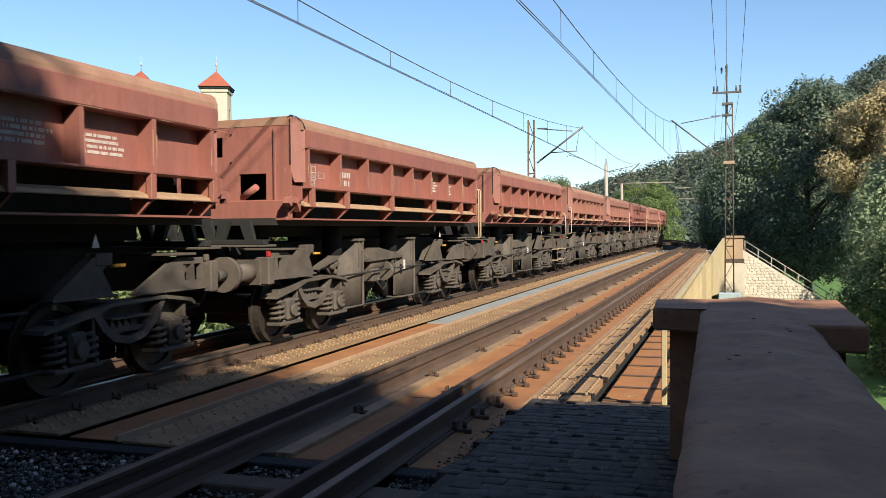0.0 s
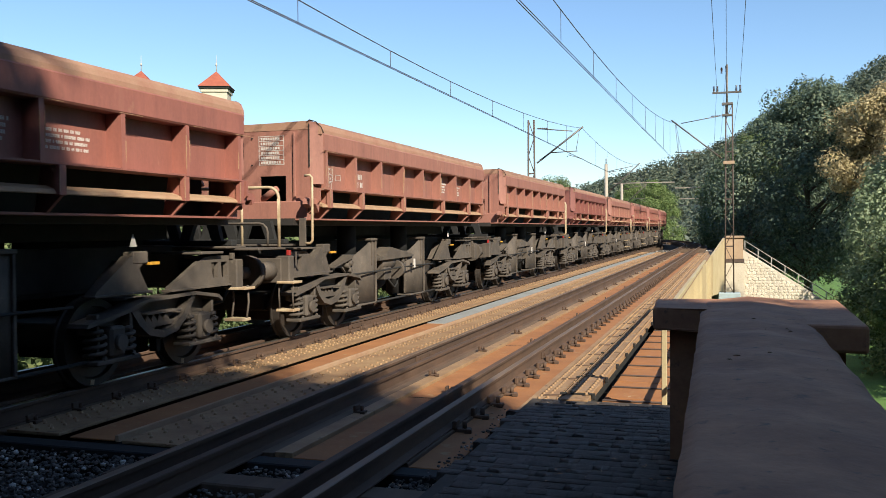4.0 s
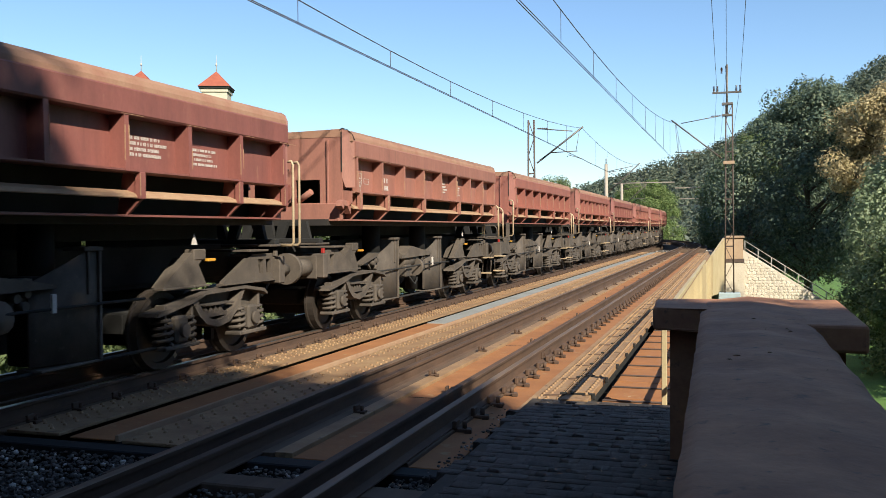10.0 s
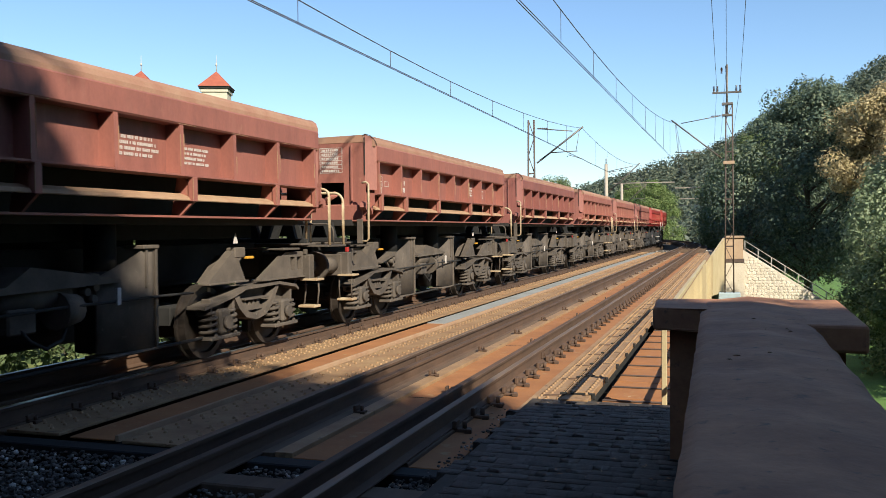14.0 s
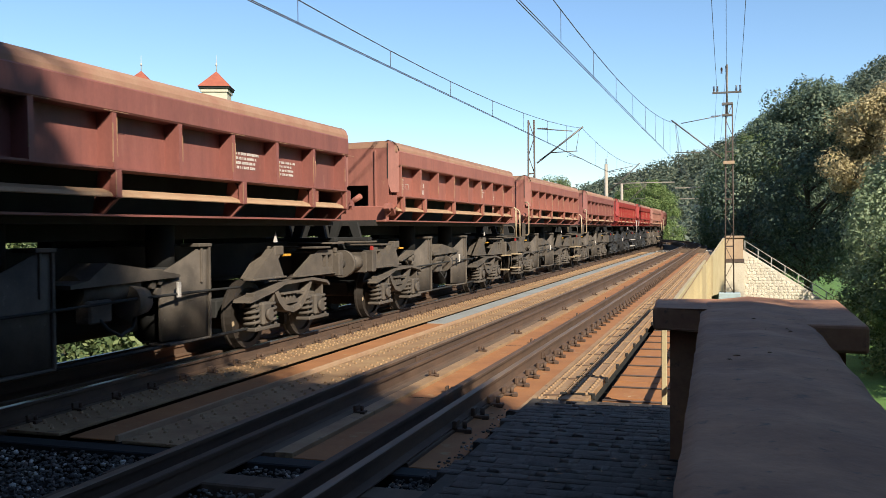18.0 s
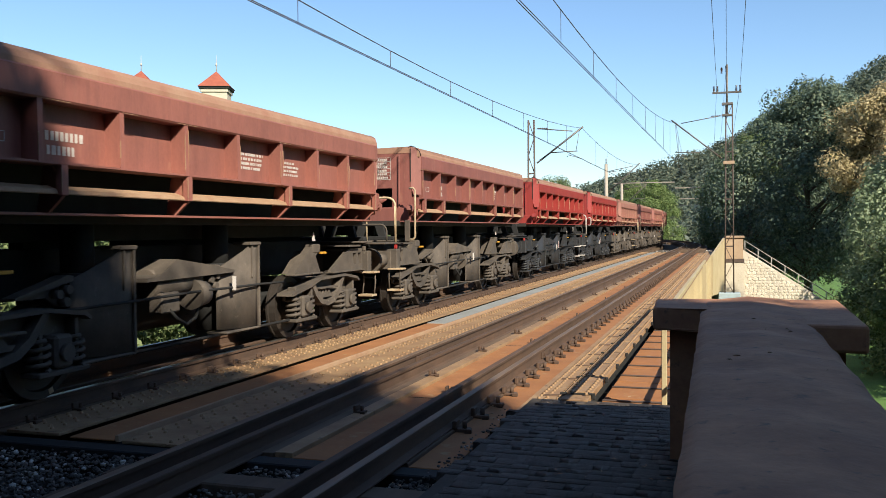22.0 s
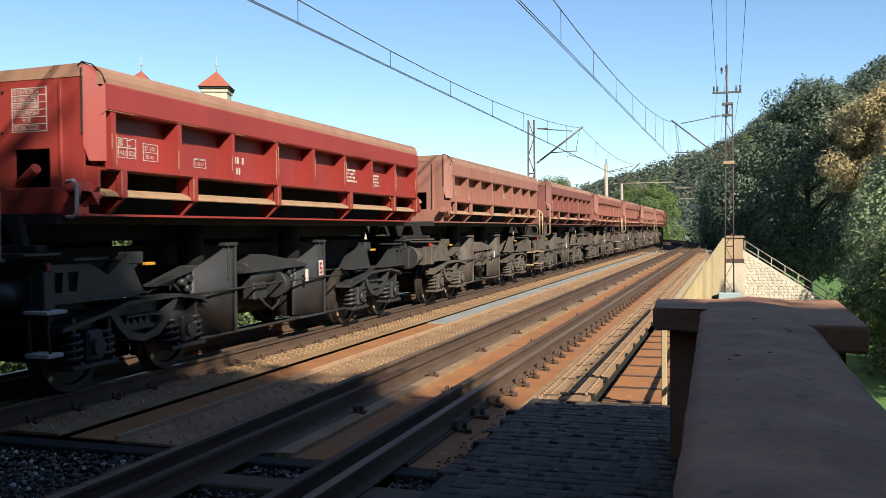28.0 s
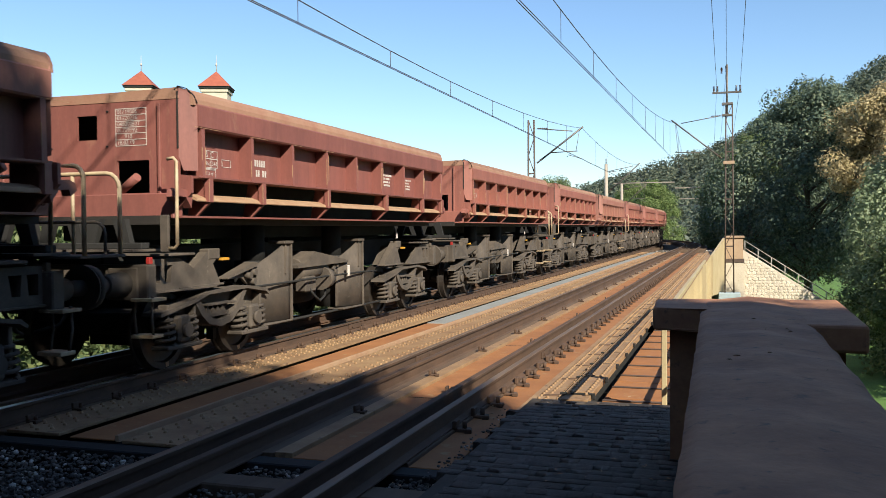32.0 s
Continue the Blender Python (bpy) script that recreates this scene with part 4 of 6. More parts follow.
def underframe(w, metal, step_ends):
    L = BOX_L
    # Inner frames and reservoir: near-black colour does the work of shade.
    part("tipping_frame", box(fresh(), -0.46, 0.46, 0.1, L - 0.1, 1.52, 1.765, 0.01), M_DARK, w, "tipping frame, near black to stand in for shade")
    part("sub_frame", box(fresh(), -0.36, 0.36, -0.2, L + 0.2, 0.98, 1.445, 0.01), M_DARK, w, "sub-frame, near black to stand in for shade")
    part("main_reservoir", cyl(fresh(), (0.0, 2.9, 0.66), (0.0, 5.5, 0.66), 0.30, 14), M_DARK, w, "added main air reservoir, near black to stand in for shade")
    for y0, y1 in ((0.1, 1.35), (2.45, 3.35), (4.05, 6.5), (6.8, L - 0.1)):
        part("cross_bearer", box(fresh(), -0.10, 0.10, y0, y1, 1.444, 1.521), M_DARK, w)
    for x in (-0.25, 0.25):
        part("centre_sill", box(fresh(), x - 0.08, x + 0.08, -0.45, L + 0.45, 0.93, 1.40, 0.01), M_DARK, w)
    for d in (-1, 1):
        y = -0.42 if d < 0 else L + 0.42
        part("headstock", box(fresh(), -1.18, 1.18, y - 0.08, y + 0.08, 0.88, 1.26, 0.015), metal, w)
        part("end_platform", box(fresh(), -1.15, 1.15, y - 0.28, y + 0.20, 1.40, 1.43, 0.005), metal, w)
        part("draw_hook", box(fresh(), -0.05, 0.05, min(y, y + d * 0.55), max(y, y + d * 0.55), 0.98, 1.10, 0.015), M_DARK, w)
        part("brake_hose", tube(fresh(), [(0.30, y, 0.95), (0.31, y + d * 0.2, 0.85), (0.28, y + d * 0.4, 0.62), (0.15, y + d * 0.62, 0.56)], 0.022, 6), M_DARK, w)
        bm = fresh()
        for x in (-0.62, 0.0, 0.62):
            for t in (-1, 1):
                prism(bm, [(x + t * 0.07, 1.765), (x + t * 0.24, 1.765), (x + t * 0.31, 1.49), (x + t * 0.17, 1.49)], "y", y - 0.04, y + 0.04)
        box(bm, -1.10, 1.10, y - 0.07, y + 0.07, 1.43, 1.50, 0.008)
        part("end_truss", bm, M_DARK, w, "dark V-shaped struts under the box")
        for s in (-1, 1):
            buffer(w, s, d, metal)
            # bracket arms with two openings that carry the headstock
            yb = y - d * 0.10
            bm = fresh()
            lo, hi = min(s * 1.02, s * 1.08), max(s * 1.02, s * 1.08)
            prism(bm, [(yb, 1.31), (yb, 1.235), (yb - d * 0.50, 1.235), (yb - d * 0.72, 1.235), (yb - d * 0.55, 1.31)], "x", lo, hi)
            prism(bm, [(yb, 1.235), (yb, 1.04), (yb - d * 0.05, 1.04), (yb - d * 0.05, 1.235)], "x", lo, hi)
            prism(bm, [(yb - d * 0.19, 1.235), (yb - d * 0.17, 1.04), (yb - d * 0.27, 1.04), (yb - d * 0.25, 1.235)], "x", lo, hi)
            prism(bm, [(yb - d * 0.41, 1.235), (yb - d * 0.37, 1.04), (yb - d * 1.13, 1.04), (yb - d * 0.72, 1.235)], "x", lo, hi)
            prism(bm, [(yb, 1.04), (yb, 0.95), (yb - d * 1.28, 0.95), (yb - d * 1.26, 0.98), (yb - d * 1.13, 1.04)], "x", lo, hi)
            box(bm, min(s * 0.98, s * 1.12), max(s * 0.98, s * 1.12), min(yb, yb - d * 1.28), max(yb, yb - d * 1.28), 0.932, 0.951)
            part("corner_bracket", bm, metal, w)
            part("cross_plate", box(fresh(), min(s * 0.45, s * 1.16), max(s * 0.45, s * 1.16), yb - d * 0.5 - 0.25, yb - d * 0.5 + 0.25, 1.34, 1.37, 0.006), metal, w)
            part("platform_post", box(fresh(), s * 1.1 - 0.025, s * 1.1 + 0.025, y - d * 0.06 - 0.03, y - d * 0.06 + 0.03, 1.26, 1.34, 0.006), M_SIGNRED if s > 0 and d < 0 else metal, w)
            if d in step_ends:
                tread = M_WHITE if metal is M_BLACK else M_HAND
                part("foot_step", box(fresh(), s * 1.12 - 0.14, s * 1.12 + 0.14, y + d * 0.02 - 0.1, y + d * 0.02 + 0.1, 0.46, 0.50, 0.006), tread, w, "pale painted step tread")
                part("upper_step", box(fresh(), s * 1.17 - 0.15, s * 1.17 + 0.13, y + d * 0.04 - 0.13, y + d * 0.04 + 0.13, 0.865, 0.90, 0.006), tread, w, "pale painted step tread")
                for o in (-0.11, 0.11):
                    part("step_hanger", tube(fresh(), [(s * (1.13 + o), y + d * 0.08, 0.92), (s * (1.13 + o), y + d * 0.10, 0.70), (s * (1.12 + o), y + d * 0.06, 0.48)], 0.014, 6), metal, w)
    for s in (-1, 1):
        guard(w, 2.95, s, metal)
        guard(w, 5.58, s, metal)
        for y in (2.55, 5.15):
            # Rams added to close the view; near black in place of shade.
            part("tipping_ram", cyl(cyl(fresh(), (s * 0.70, y, 0.34), (s * 0.70, y, 1.20), 0.27, 14), (s * 0.70, y, 1.18), (s * 0.70, y, 1.70), 0.17, 12), M_DARK, w, "added vertical tipping cylinder, near black to stand in for shade")
        pedestal(w, 1.02, s, metal, False)
        pedestal(w, 7.45, s, metal, False)
        part("air_reservoir", cyl(fresh(), (s * 0.86, 3.45, 1.02), (s * 0.86, 4.35, 1.02), 0.17, 14), metal, w)
        part("brake_cylinder", cyl(fresh(), (s * 0.98, 4.15, 0.86), (s * 0.98, 4.42, 0.86), 0.19, 14, 0.15), metal, w)
        part("valve_box", box(fresh(), min(s * 0.86, s * 1.05), max(s * 0.86, s * 1.05), 3.5, 3.85, 0.68, 0.92, 0.02), metal, w)
        part("reservoir_cover", prism(fresh(), [(3.2, 1.10), (3.45, 1.13), (3.75, 1.30), (4.5, 1.20), (5.0, 1.12), (5.0, 1.09), (3.2, 1.06)], "x", min(s * 0.7, s * 1.08), max(s * 0.7, s * 1.08)), metal, w)
        part("brake_pipe", tube(fresh(), [(s * 0.98, 1.5, 0.86), (s * 1.11, 2.1, 0.87), (s * 1.125, 3.0, 0.88), (s * 1.125, 4.0, 0.90), (s * 1.125, 5.6, 0.90), (s * 1.02, 6.4, 0.88)], 0.016, 6), M_DARK, w)
        part("hose_loop", tube(fresh(), [(s * 1.0, 3.60, 0.80), (s * 1.08, 3.72, 0.62), (s * 1.06, 3.95, 0.52), (s * 1.02, 4.2, 0.58), (s * 1.0, 4.3, 0.74)], 0.02, 6), M_DARK, w)
        part("change_lever", box(fresh(), min(s * 1.12, s * 1.15), max(s * 1.12, s * 1.15), 4.86, 4.92, 0.86, 1.04, 0.005), M_WHITE, w, "white brake change-over lever")
        part("axle_pull_rod", cyl(fresh(), (s * 0.98, 2.0, 0.30), (s * 0.98, 6.8, 0.30), 0.02, 6), M_DARK, w)


def platform_rails(w, paint_rail, double):
    """Brake platform handrails at the trailing end."""
    y = 9.80
    r = part("platform_handrail", tube(fresh(), [(1.46, y, 1.40), (1.46, y, 2.05)] + arc((1.31, y, 2.05), 0.15, 0, 90, 4, "xz") + [(0.0, y, 2.20)] + arc((-1.31, y, 2.05), 0.15, 90, 180, 4, "xz") + [(-1.46, y, 1.40)], 0.022, 8), paint_rail, w, "cream handrail of the brake platform")
    if double:
        part("side_hoop", tube(fresh(), [(1.47, 9.28, 1.40), (1.47, 9.28, 2.12)] + arc((1.35, 9.28, 2.12), 0.12, 0, 90, 4, "xz") + [(1.10, 9.28, 2.24), (1.08, 9.28, 1.40)], 0.022, 8), paint_rail, r)
    for x in (0.9, -0.9):
        part("rail_post", cyl(fresh(), (x, y, 1.40), (x, y, 2.19), 0.018, 8), paint_rail, r)
    part("low_rail", tube(fresh(), [(1.30, y - 0.02, 1.42), (1.30, y - 0.02, 1.55)] + arc((1.18, y - 0.02, 1.60), 0.12, 0, 90, 3, "xz") + [(-1.2, y - 0.02, 1.72)], 0.016, 6), M_UNDER, r)
    part("platform_deck", box(fresh(), -1.48, 1.48, 9.22, 9.86, 1.37, 1.40, 0.006), M_UNDER, w, "steel brake platform deck")
    part("brake_wheel", tube(fresh(), arc((-0.4, y - 0.12, 1.9), 0.2, 0, 360, 16, "xz"), 0.015, 6), M_DARK, w, "hand brake wheel")
    part("brake_column", cyl(fresh(), (-0.4, y - 0.16, 1.40), (-0.4, y - 0.16, 1.9), 0.03, 8), M_DARK, w)


def corner_handles(w, paint_rail):
    y = -0.46
    if paint_rail is M_WHITE:
        part("corner_handle", tube(fresh(), [(1.42, y, 2.08), (1.50, y, 2.09), (1.535, y, 2.05), (1.535, y, 1.80), (1.50, y, 1.76), (1.42, y, 1.76)], 0.019, 8), paint_rail, w, "white grab handle at the corner")
    else:
        part("corner_handle", tube(fresh(), [(1.42, y, 2.40), (1.50, y, 2.41), (1.535, y, 2.37), (1.535, y, 1.48), (1.50, y, 1.44), (1.40, y, 1.44)], 0.019, 8), paint_rail, w, "cream grab handle at the corner")
        part("handle_plate", box(fresh(), 1.33, 1.43, y - 0.02, y + 0.02, 1.40, 1.80, 0.005), M_UNDER, w)


def dump_wagon(paint, metal, style, rails=None, handles=True, table=None, warning=False, label=""):
    w = thing("dump_wagon", label, "freight wagon", "wagons of the train")
    for s in (1, -1):
        wagon_side(w, s, paint)
    for d in (-1, 1):
        wagon_end(w, d, paint, d < 0)
    # Floor takes the near-black fill for the shade below the box.
    part("floor", box(fresh(), -1.12, 1.12, -0.25, BOX_L + 0.25, 1.70, 1.80), M_SHADE, w)
    bm = fresh()
    nx, ny = 8, 24
    g = {}
    for i in range(nx + 1):
        for j in range(ny + 1):
            x, y = -1.29 + 2.58 * i / nx, -0.09 + (BOX_L + 0.18) * j / ny
            z = 3.06 + 0.10 * (1 - (x / 1.31) ** 2) + 0.03 * noise.noise((x * 2, y * 1.5, style))
            g[i, j] = bm.verts.new((x, y, z))
    for i in range(nx):
        for j in range(ny):
            bm.faces.new((g[i, j], g[i + 1, j], g[i + 1, j + 1], g[i, j + 1])).smooth = True
    part("load", bm, M_LOAD, w, "dusty earth load")
    underframe(w, metal, [d for d, has in ((-1, handles), (1, rails is not None)) if has])
    bogie(w, 1.08, metal)
    bogie(w, 7.77, metal)
    side_writing(w, style)
    if table is not None:
        end_table(w, table)
    if rails is not None:
        platform_rails(w, rails, style in (1, 8))
    if style in (11, 13):
        for y in (9.02, 9.20):
            part("end_grab_bar", tube(fresh(), [(1.40, y, 2.56), (1.47, y, 2.57), (1.49, y, 2.52), (1.49, y, 1.46), (1.46, y, 1.42), (1.30, y, 1.42)], 0.018, 8), M_HAND, w, "cream vertical grab bar")
    if handles:
        corner_handles(w, M_WHITE if metal is M_BLACK else M_HAND)
    if warning:
        m = Matrix(((1, 0, 0, -0.42), (0, 0, -1, -0.134), (0, 1, 0, 2.80), (0, 0, 0, 1)))
        bm = fresh()
        prism(bm, [(0, 0), (0.14, 0), (0.07, 0.14)], "z", 0, 0.003)
        bm.transform(m)
        part("warning_triangle", bm, M_YELLOW, w, "yellow warning triangle")
        bm = fresh()
        prism(bm, [(0.062, 0.03), (0.085, 0.065), (0.070, 0.065), (0.078, 0.105), (0.055, 0.06), (0.070, 0.06)], "z", 0.003, 0.005)
        bm.transform(m)
        part("warning_bolt", bm, M_DARK, w)
    bm = fresh()
    prism(bm, [(7.18, 1.46), (7.30, 1.46), (7.24, 1.60)], "x", 1.10, 1.104)
    part("side_triangle", bm, M_WHITE, w, "small white triangle mark")
    wheels = [wheelset(w, y) for y in AXLES]
    if metal is M_BLACK:
        m = Matrix(((0, 0, 1, 1.105), (1, 0, 0, 5.36), (0, 1, 0, 0.92), (0, 0, 0, 1)))
        flat("white_plate", [(0, 0.16, 0, 0.24)], m, w, "white plate with a red bend")
        flat("red_bend", [(0.03, 0.12, 0.17, 0.20), (0.03, 0.06, 0.11, 0.20), (0.03, 0.12, 0.10, 0.13), (0.09, 0.12, 0.03, 0.13), (0.03, 0.12, 0.03, 0.06)], m @ Matrix.Translation((0, 0, 0.002)), w, "red bend", M_SIGNRED)
    merge_hidden(w)
    return w


def merge_hidden(w):
    """The side that is never passed: its many small pieces become one mesh."""
    bpy.context.view_layer.update()
    away = [o for o in w.children_recursive if o.type == "MESH" and not o.name.startswith(("wheel", "bogie")) and not o.children
            and not o.parent.name.startswith("wheelset") and max((o.matrix_world @ Vector(c)).x for c in o.bound_box) < -0.2]
    vs, fs, mi, mats = [], [], [], []
    for o in away:
        me = o.data
        if me.materials[0] not in mats:
            mats.append(me.materials[0])
        k, slot = len(vs), mats.index(me.materials[0])
        vs += [o.matrix_world @ v.co for v in me.vertices]
        fs += [tuple(k + i for i in f.vertices) for f in me.polygons]
        mi += [slot] * len(me.polygons)
    me = bpy.data.meshes.new("off_side")
    me.from_pydata(vs, [], fs)
    for m in mats:
        me.materials.append(m)
    me.polygons.foreach_set("material_index", mi)
    for o in away:
        bpy.data.objects.remove(o)
    part("off_side", me, None, w)


def build_train():
    """Wagon by wagon: paint, platform rails at its trailing end, table on its leading end."""
    grey, none, marks = M_UNDER, None, []
    warn = ["908156", "128469", "295467", "886912", "918", "03 07 17"]
    late = ["018782822", "018626953", "018777088", "018590584", "918", "02.06.2020"]
    plan = [
        (M_RED, grey, 1, none, none), (M_RED, grey, 13, none, none), (M_RED, grey, 10, M_HAND, none), (M_PALE, grey, 2, none, marks),
        (M_PALE, grey, 11, none, none), (M_MAROON, grey, 13, none, none), (M_PALE, grey, 2, M_HAND, none), (M_RED, grey, 2, M_HAND, warn),
        (M_RED, grey, 4, M_HAND, marks), (M_MAROON, grey, 2, none, marks), (M_RED, grey, 1, M_HAND, none), (M_RED, grey, 4, M_HAND, marks),
        (M_MAROON, grey, 2, none, marks), (M_BRIGHT, M_BLACK, 5, M_WHITE, none), (M_BRIGHT, M_BLACK, 3, none, late), (M_PALE, grey, 2, M_HAND, none),
        (M_MAROON, grey, 2, none, marks), (M_RED, grey, 1, M_HAND, none), (M_RED, grey, 4, none, marks), (M_PALE, grey, 2, M_HAND, none),
        (M_RED, grey, 4, none, marks), (M_RED, grey, 1, none, none), (M_RED, grey, 1, M_HAND, none), (M_MAROON, grey, 2, none, marks),
        (M_PALE, grey, 2, none, none), (M_RED, grey, 1, M_HAND, none), (M_RED, grey, 4, none, marks), (M_RED, grey, 1, none, none)]
    words = {M_RED: "oxide-red dump wagon", M_MAROON: "maroon dump wagon", M_PALE: "faded pale-red dump wagon", M_BRIGHT: "freshly painted bright red dump wagon"}
    march = ["01721275", "01720726", "01721715", "01720384", "918", "21 03 17"]
    may = ["018706031", "018694581", "046000739", "018630778", "918", "11 05 17"]
    winter = ["01719005", "01720236", "046000527", "01729192", "918", "18.02.19"]
    for k, style in ((6, 8), (7, 8), (11, 10), (15, 8)):
        plan[k] = plan[k][:2] + (style,) + plan[k][3:]
    for k, texts in ((9, march), (11, may), (16, winter)):
        plan[k] = plan[k][:4] + (texts,)
    train, made = [], {}
    for paint, metal, style, rails, table in plan:
        key = (paint.name, style, rails is None, table is None, bool(table) and table[0])
        if key in made:
            train.append(copy_thing(made[key], Matrix.Identity(4)))
            continue
        label = words[paint] + (" with brake platform" if rails else "") + (", warning triangle" if table is warn else "") + \
            (", black underframe" if metal is M_BLACK else ", dusty rim")
        made[key] = dump_wagon(paint, metal, style, rails, table is not None, table, table is warn, label)
        train.append(made[key])
    return train


TRAIN = build_train()


# ------------------------------------------------------------------ overhead line
def lattice_mast(x, y, z0, z1, w0, label):
    m = thing("lattice_mast", label, "mast", "masts of the overhead line")
    h = z1 - z0
    for sx in (-1, 1):
        part("leg", tube(fresh(), [(x + sx * w0, y, z0), (x + sx * w0 * 0.72, y, z1)], 0.055, 4), M_LATTICE, m)
    k = int(h / 0.9)
    for i in range(k):
        a, b = i / k, (i + 1) / k
        wa, wb = w0 * (1 - 0.28 * a), w0 * (1 - 0.28 * b)
        s = 1 if i % 2 else -1
        part("lacing", tube(fresh(), [(x - s * wa, y, z0 + h * a), (x + s * wb, y, z0 + h * b)], 0.024, 4), M_LATTICE, m)
        if i % 3 == 0:
            part("batten", box(fresh(), x - wa, x + wa, y - 0.03, y + 0.03, z0 + h * a - 0.04, z0 + h * a + 0.04), M_LATTICE, m)
    return m


def insulator(parent, a, b, r=0.07):
    a, b = Vector(a), Vector(b)
    bm = fresh()
    n = 5
    for i in range(n):
        p, q = a.lerp(b, i / n), a.lerp(b, (i + 0.75) / n)
        cyl(bm, p, q, r, 8, r * 0.4)
    return part("insulator", bm, M_INSUL, parent)


def bracket(m, mast_x, track_x, y, z_top, z_low, z_wire, tie_z):
    """A slanting tube with its tie, drop bar and registration arm."""
    d = 1 if track_x > mast_x else -1
    tip = Vector((track_x, y, z_top))
    foot = Vector((mast_x + d * 0.2, y, z_low))
    part("slant_tube", cyl(fresh(), foot.lerp(tip, 0.08), foot.lerp(tip, 1.04), 0.045, 8), M_ARM, m)
    insulator(m, foot, foot.lerp(tip, 0.12))
    part("tie_rod", tube(fresh(), [(mast_x + d * 0.2, y, tie_z), (track_x - d * 0.45, y, z_top - 0.13)], 0.025, 6), M_ARM, m)
    insulator(m, (mast_x + d * 0.25, y, tie_z), (mast_x + d * 0.8, y, tie_z - 0.01), 0.05)
    part("drop_rod", tube(fresh(), [(track_x - d * 0.1, y, z_top - 0.1), (track_x - d * 0.28, y, z_wire + 0.42)], 0.014, 5), M_ARM, m)
    part("registration_tube", tube(fresh(), [(track_x - d * 1.55, y, z_wire + 0.40), (track_x - d * 0.2, y, z_wire + 0.44)], 0.024, 6), M_ARM, m)
    part("steady_arm", tube(fresh(), [(track_x - d * 0.72, y, z_wire + 0.16), (track_x - d * 0.66, y, z_wire + 0.26), (track_x + d * 0.05, y, z_wire + 0.03)], 0.016, 5), M_ARM, m)


def wire(name, pts, r, label, group="overhead wires"):
    return tagged(part(name, tube(fresh(), pts, r, 5), M_WIRE), label, "wire", group)


def parab(off0, off1, y0, y1, z0, z1, sag, k=24):
    out = []
    for i in range(k + 1):
        u = i / k
        out.append((off0 + (off1 - off0) * u, y0 + (y1 - y0) * u, z0 + (z1 - z0) * u - sag * 4 * u * (1 - u)))
    return out


def catenary(x0, x1, y0, y1, zc0, zc1, zm0, zm1, sag, double):
    for o in ((-0.026, 0.026) if double else (0,)):
        wire("contact_wire", [(x0 + o, y0, zc0), (x1 + o, y1, zc1)], 0.009, "dark grooved contact wire above the track")
    mess = parab(x0, x1, y0, y1, zm0, zm1, sag)
    wire("messenger_wire", mess, 0.011, "dark messenger wire sagging above the contact wire")
    n = int((y1 - y0) / 4.3)
    for i in range(1, n):
        u = i / n
        j = u * 24
        a = Vector(mess[int(j)]).lerp(Vector(mess[min(24, int(j) + 1)]), j - int(j))
        c = (x0 + (x1 - x0) * u, y0 + (y1 - y0) * u, zc0 + (zc1 - zc0) * u)
        wire("dropper", [c, a], 0.007, "thin dropper between contact and messenger wire", "droppers")


mast_r = lattice_mast(0.0, 55.0, -2.3, 8.9, 0.25, "tall rusty lattice mast carrying bracket and feeder lines")
part("base_block", box(fresh(), -0.62, 0.62, 54.5, 55.5, -2.9, -2.25, 0.03), M_BLUE, mast_r, "pale painted concrete footing")
part("footing_wall", box(fresh(), -1.0, 0.9, 54.4, 56.5, GROUND_Z, -2.88, 0.03), M_STONE, mast_r)
part("top_pole", cyl(fresh(), (-0.12, 55, 8.3), (-0.12, 55, 11.25), 0.06, 8), M_ARM, mast_r)
part("top_collar", box(fresh(), -0.42, 0.22, 54.85, 55.15, 8.85, 9.0, 0.02), M_ARM, mast_r)
part("collar", box(fresh(), -0.42, 0.22, 54.85, 55.15, 8.2, 8.32, 0.02), M_ARM, mast_r)
part("cross_arm", box(fresh(), -0.95, 0.70, 54.95, 55.05, 9.55, 9.66, 0.01), M_ARM, mast_r)
for x, z in ((-0.86, 9.66), (-0.66, 9.66), (0.40, 9.66), (0.62, 9.66), (-0.42, 10.75), (-0.16, 10.85)):
    insulator(mast_r, (x, 55, z), (x, 55, z + 0.36), 0.075)
bracket(mast_r, -0.25, -3.20, 55.0, 8.02, 5.75, 5.72, 8.25)
part("lamp_box", box(fresh(), -0.35, 0.30, 54.8, 55.1, 5.35, 5.55, 0.02), M_STONE, mast_r)

mast_l = lattice_mast(-9.65, 44.5, -1.0, 7.2, 0.20, "tall rusty lattice mast beyond the train")
bracket(mast_l, -9.55, -7.08, 44.5, 6.68, 5.0, 5.10, 6.75)


def concrete_mast(x, y, z1, arm_to, label):
    m = thing("concrete_mast", label, "mast", "masts of the overhead line")
    part("pole", cyl(fresh(), (x, y, -1.5), (x, y, z1), 0.19, 12, 0.13), M_CONC, m)
    part("tip", cyl(fresh(), (x, y, z1), (x, y, z1 + 0.45), 0.04, 8), M_ARM, m)
    bracket(m, x, arm_to, y, z1 - 0.1, z1 - 2.3, z1 - 2.0, z1 - 0.6)
    return m


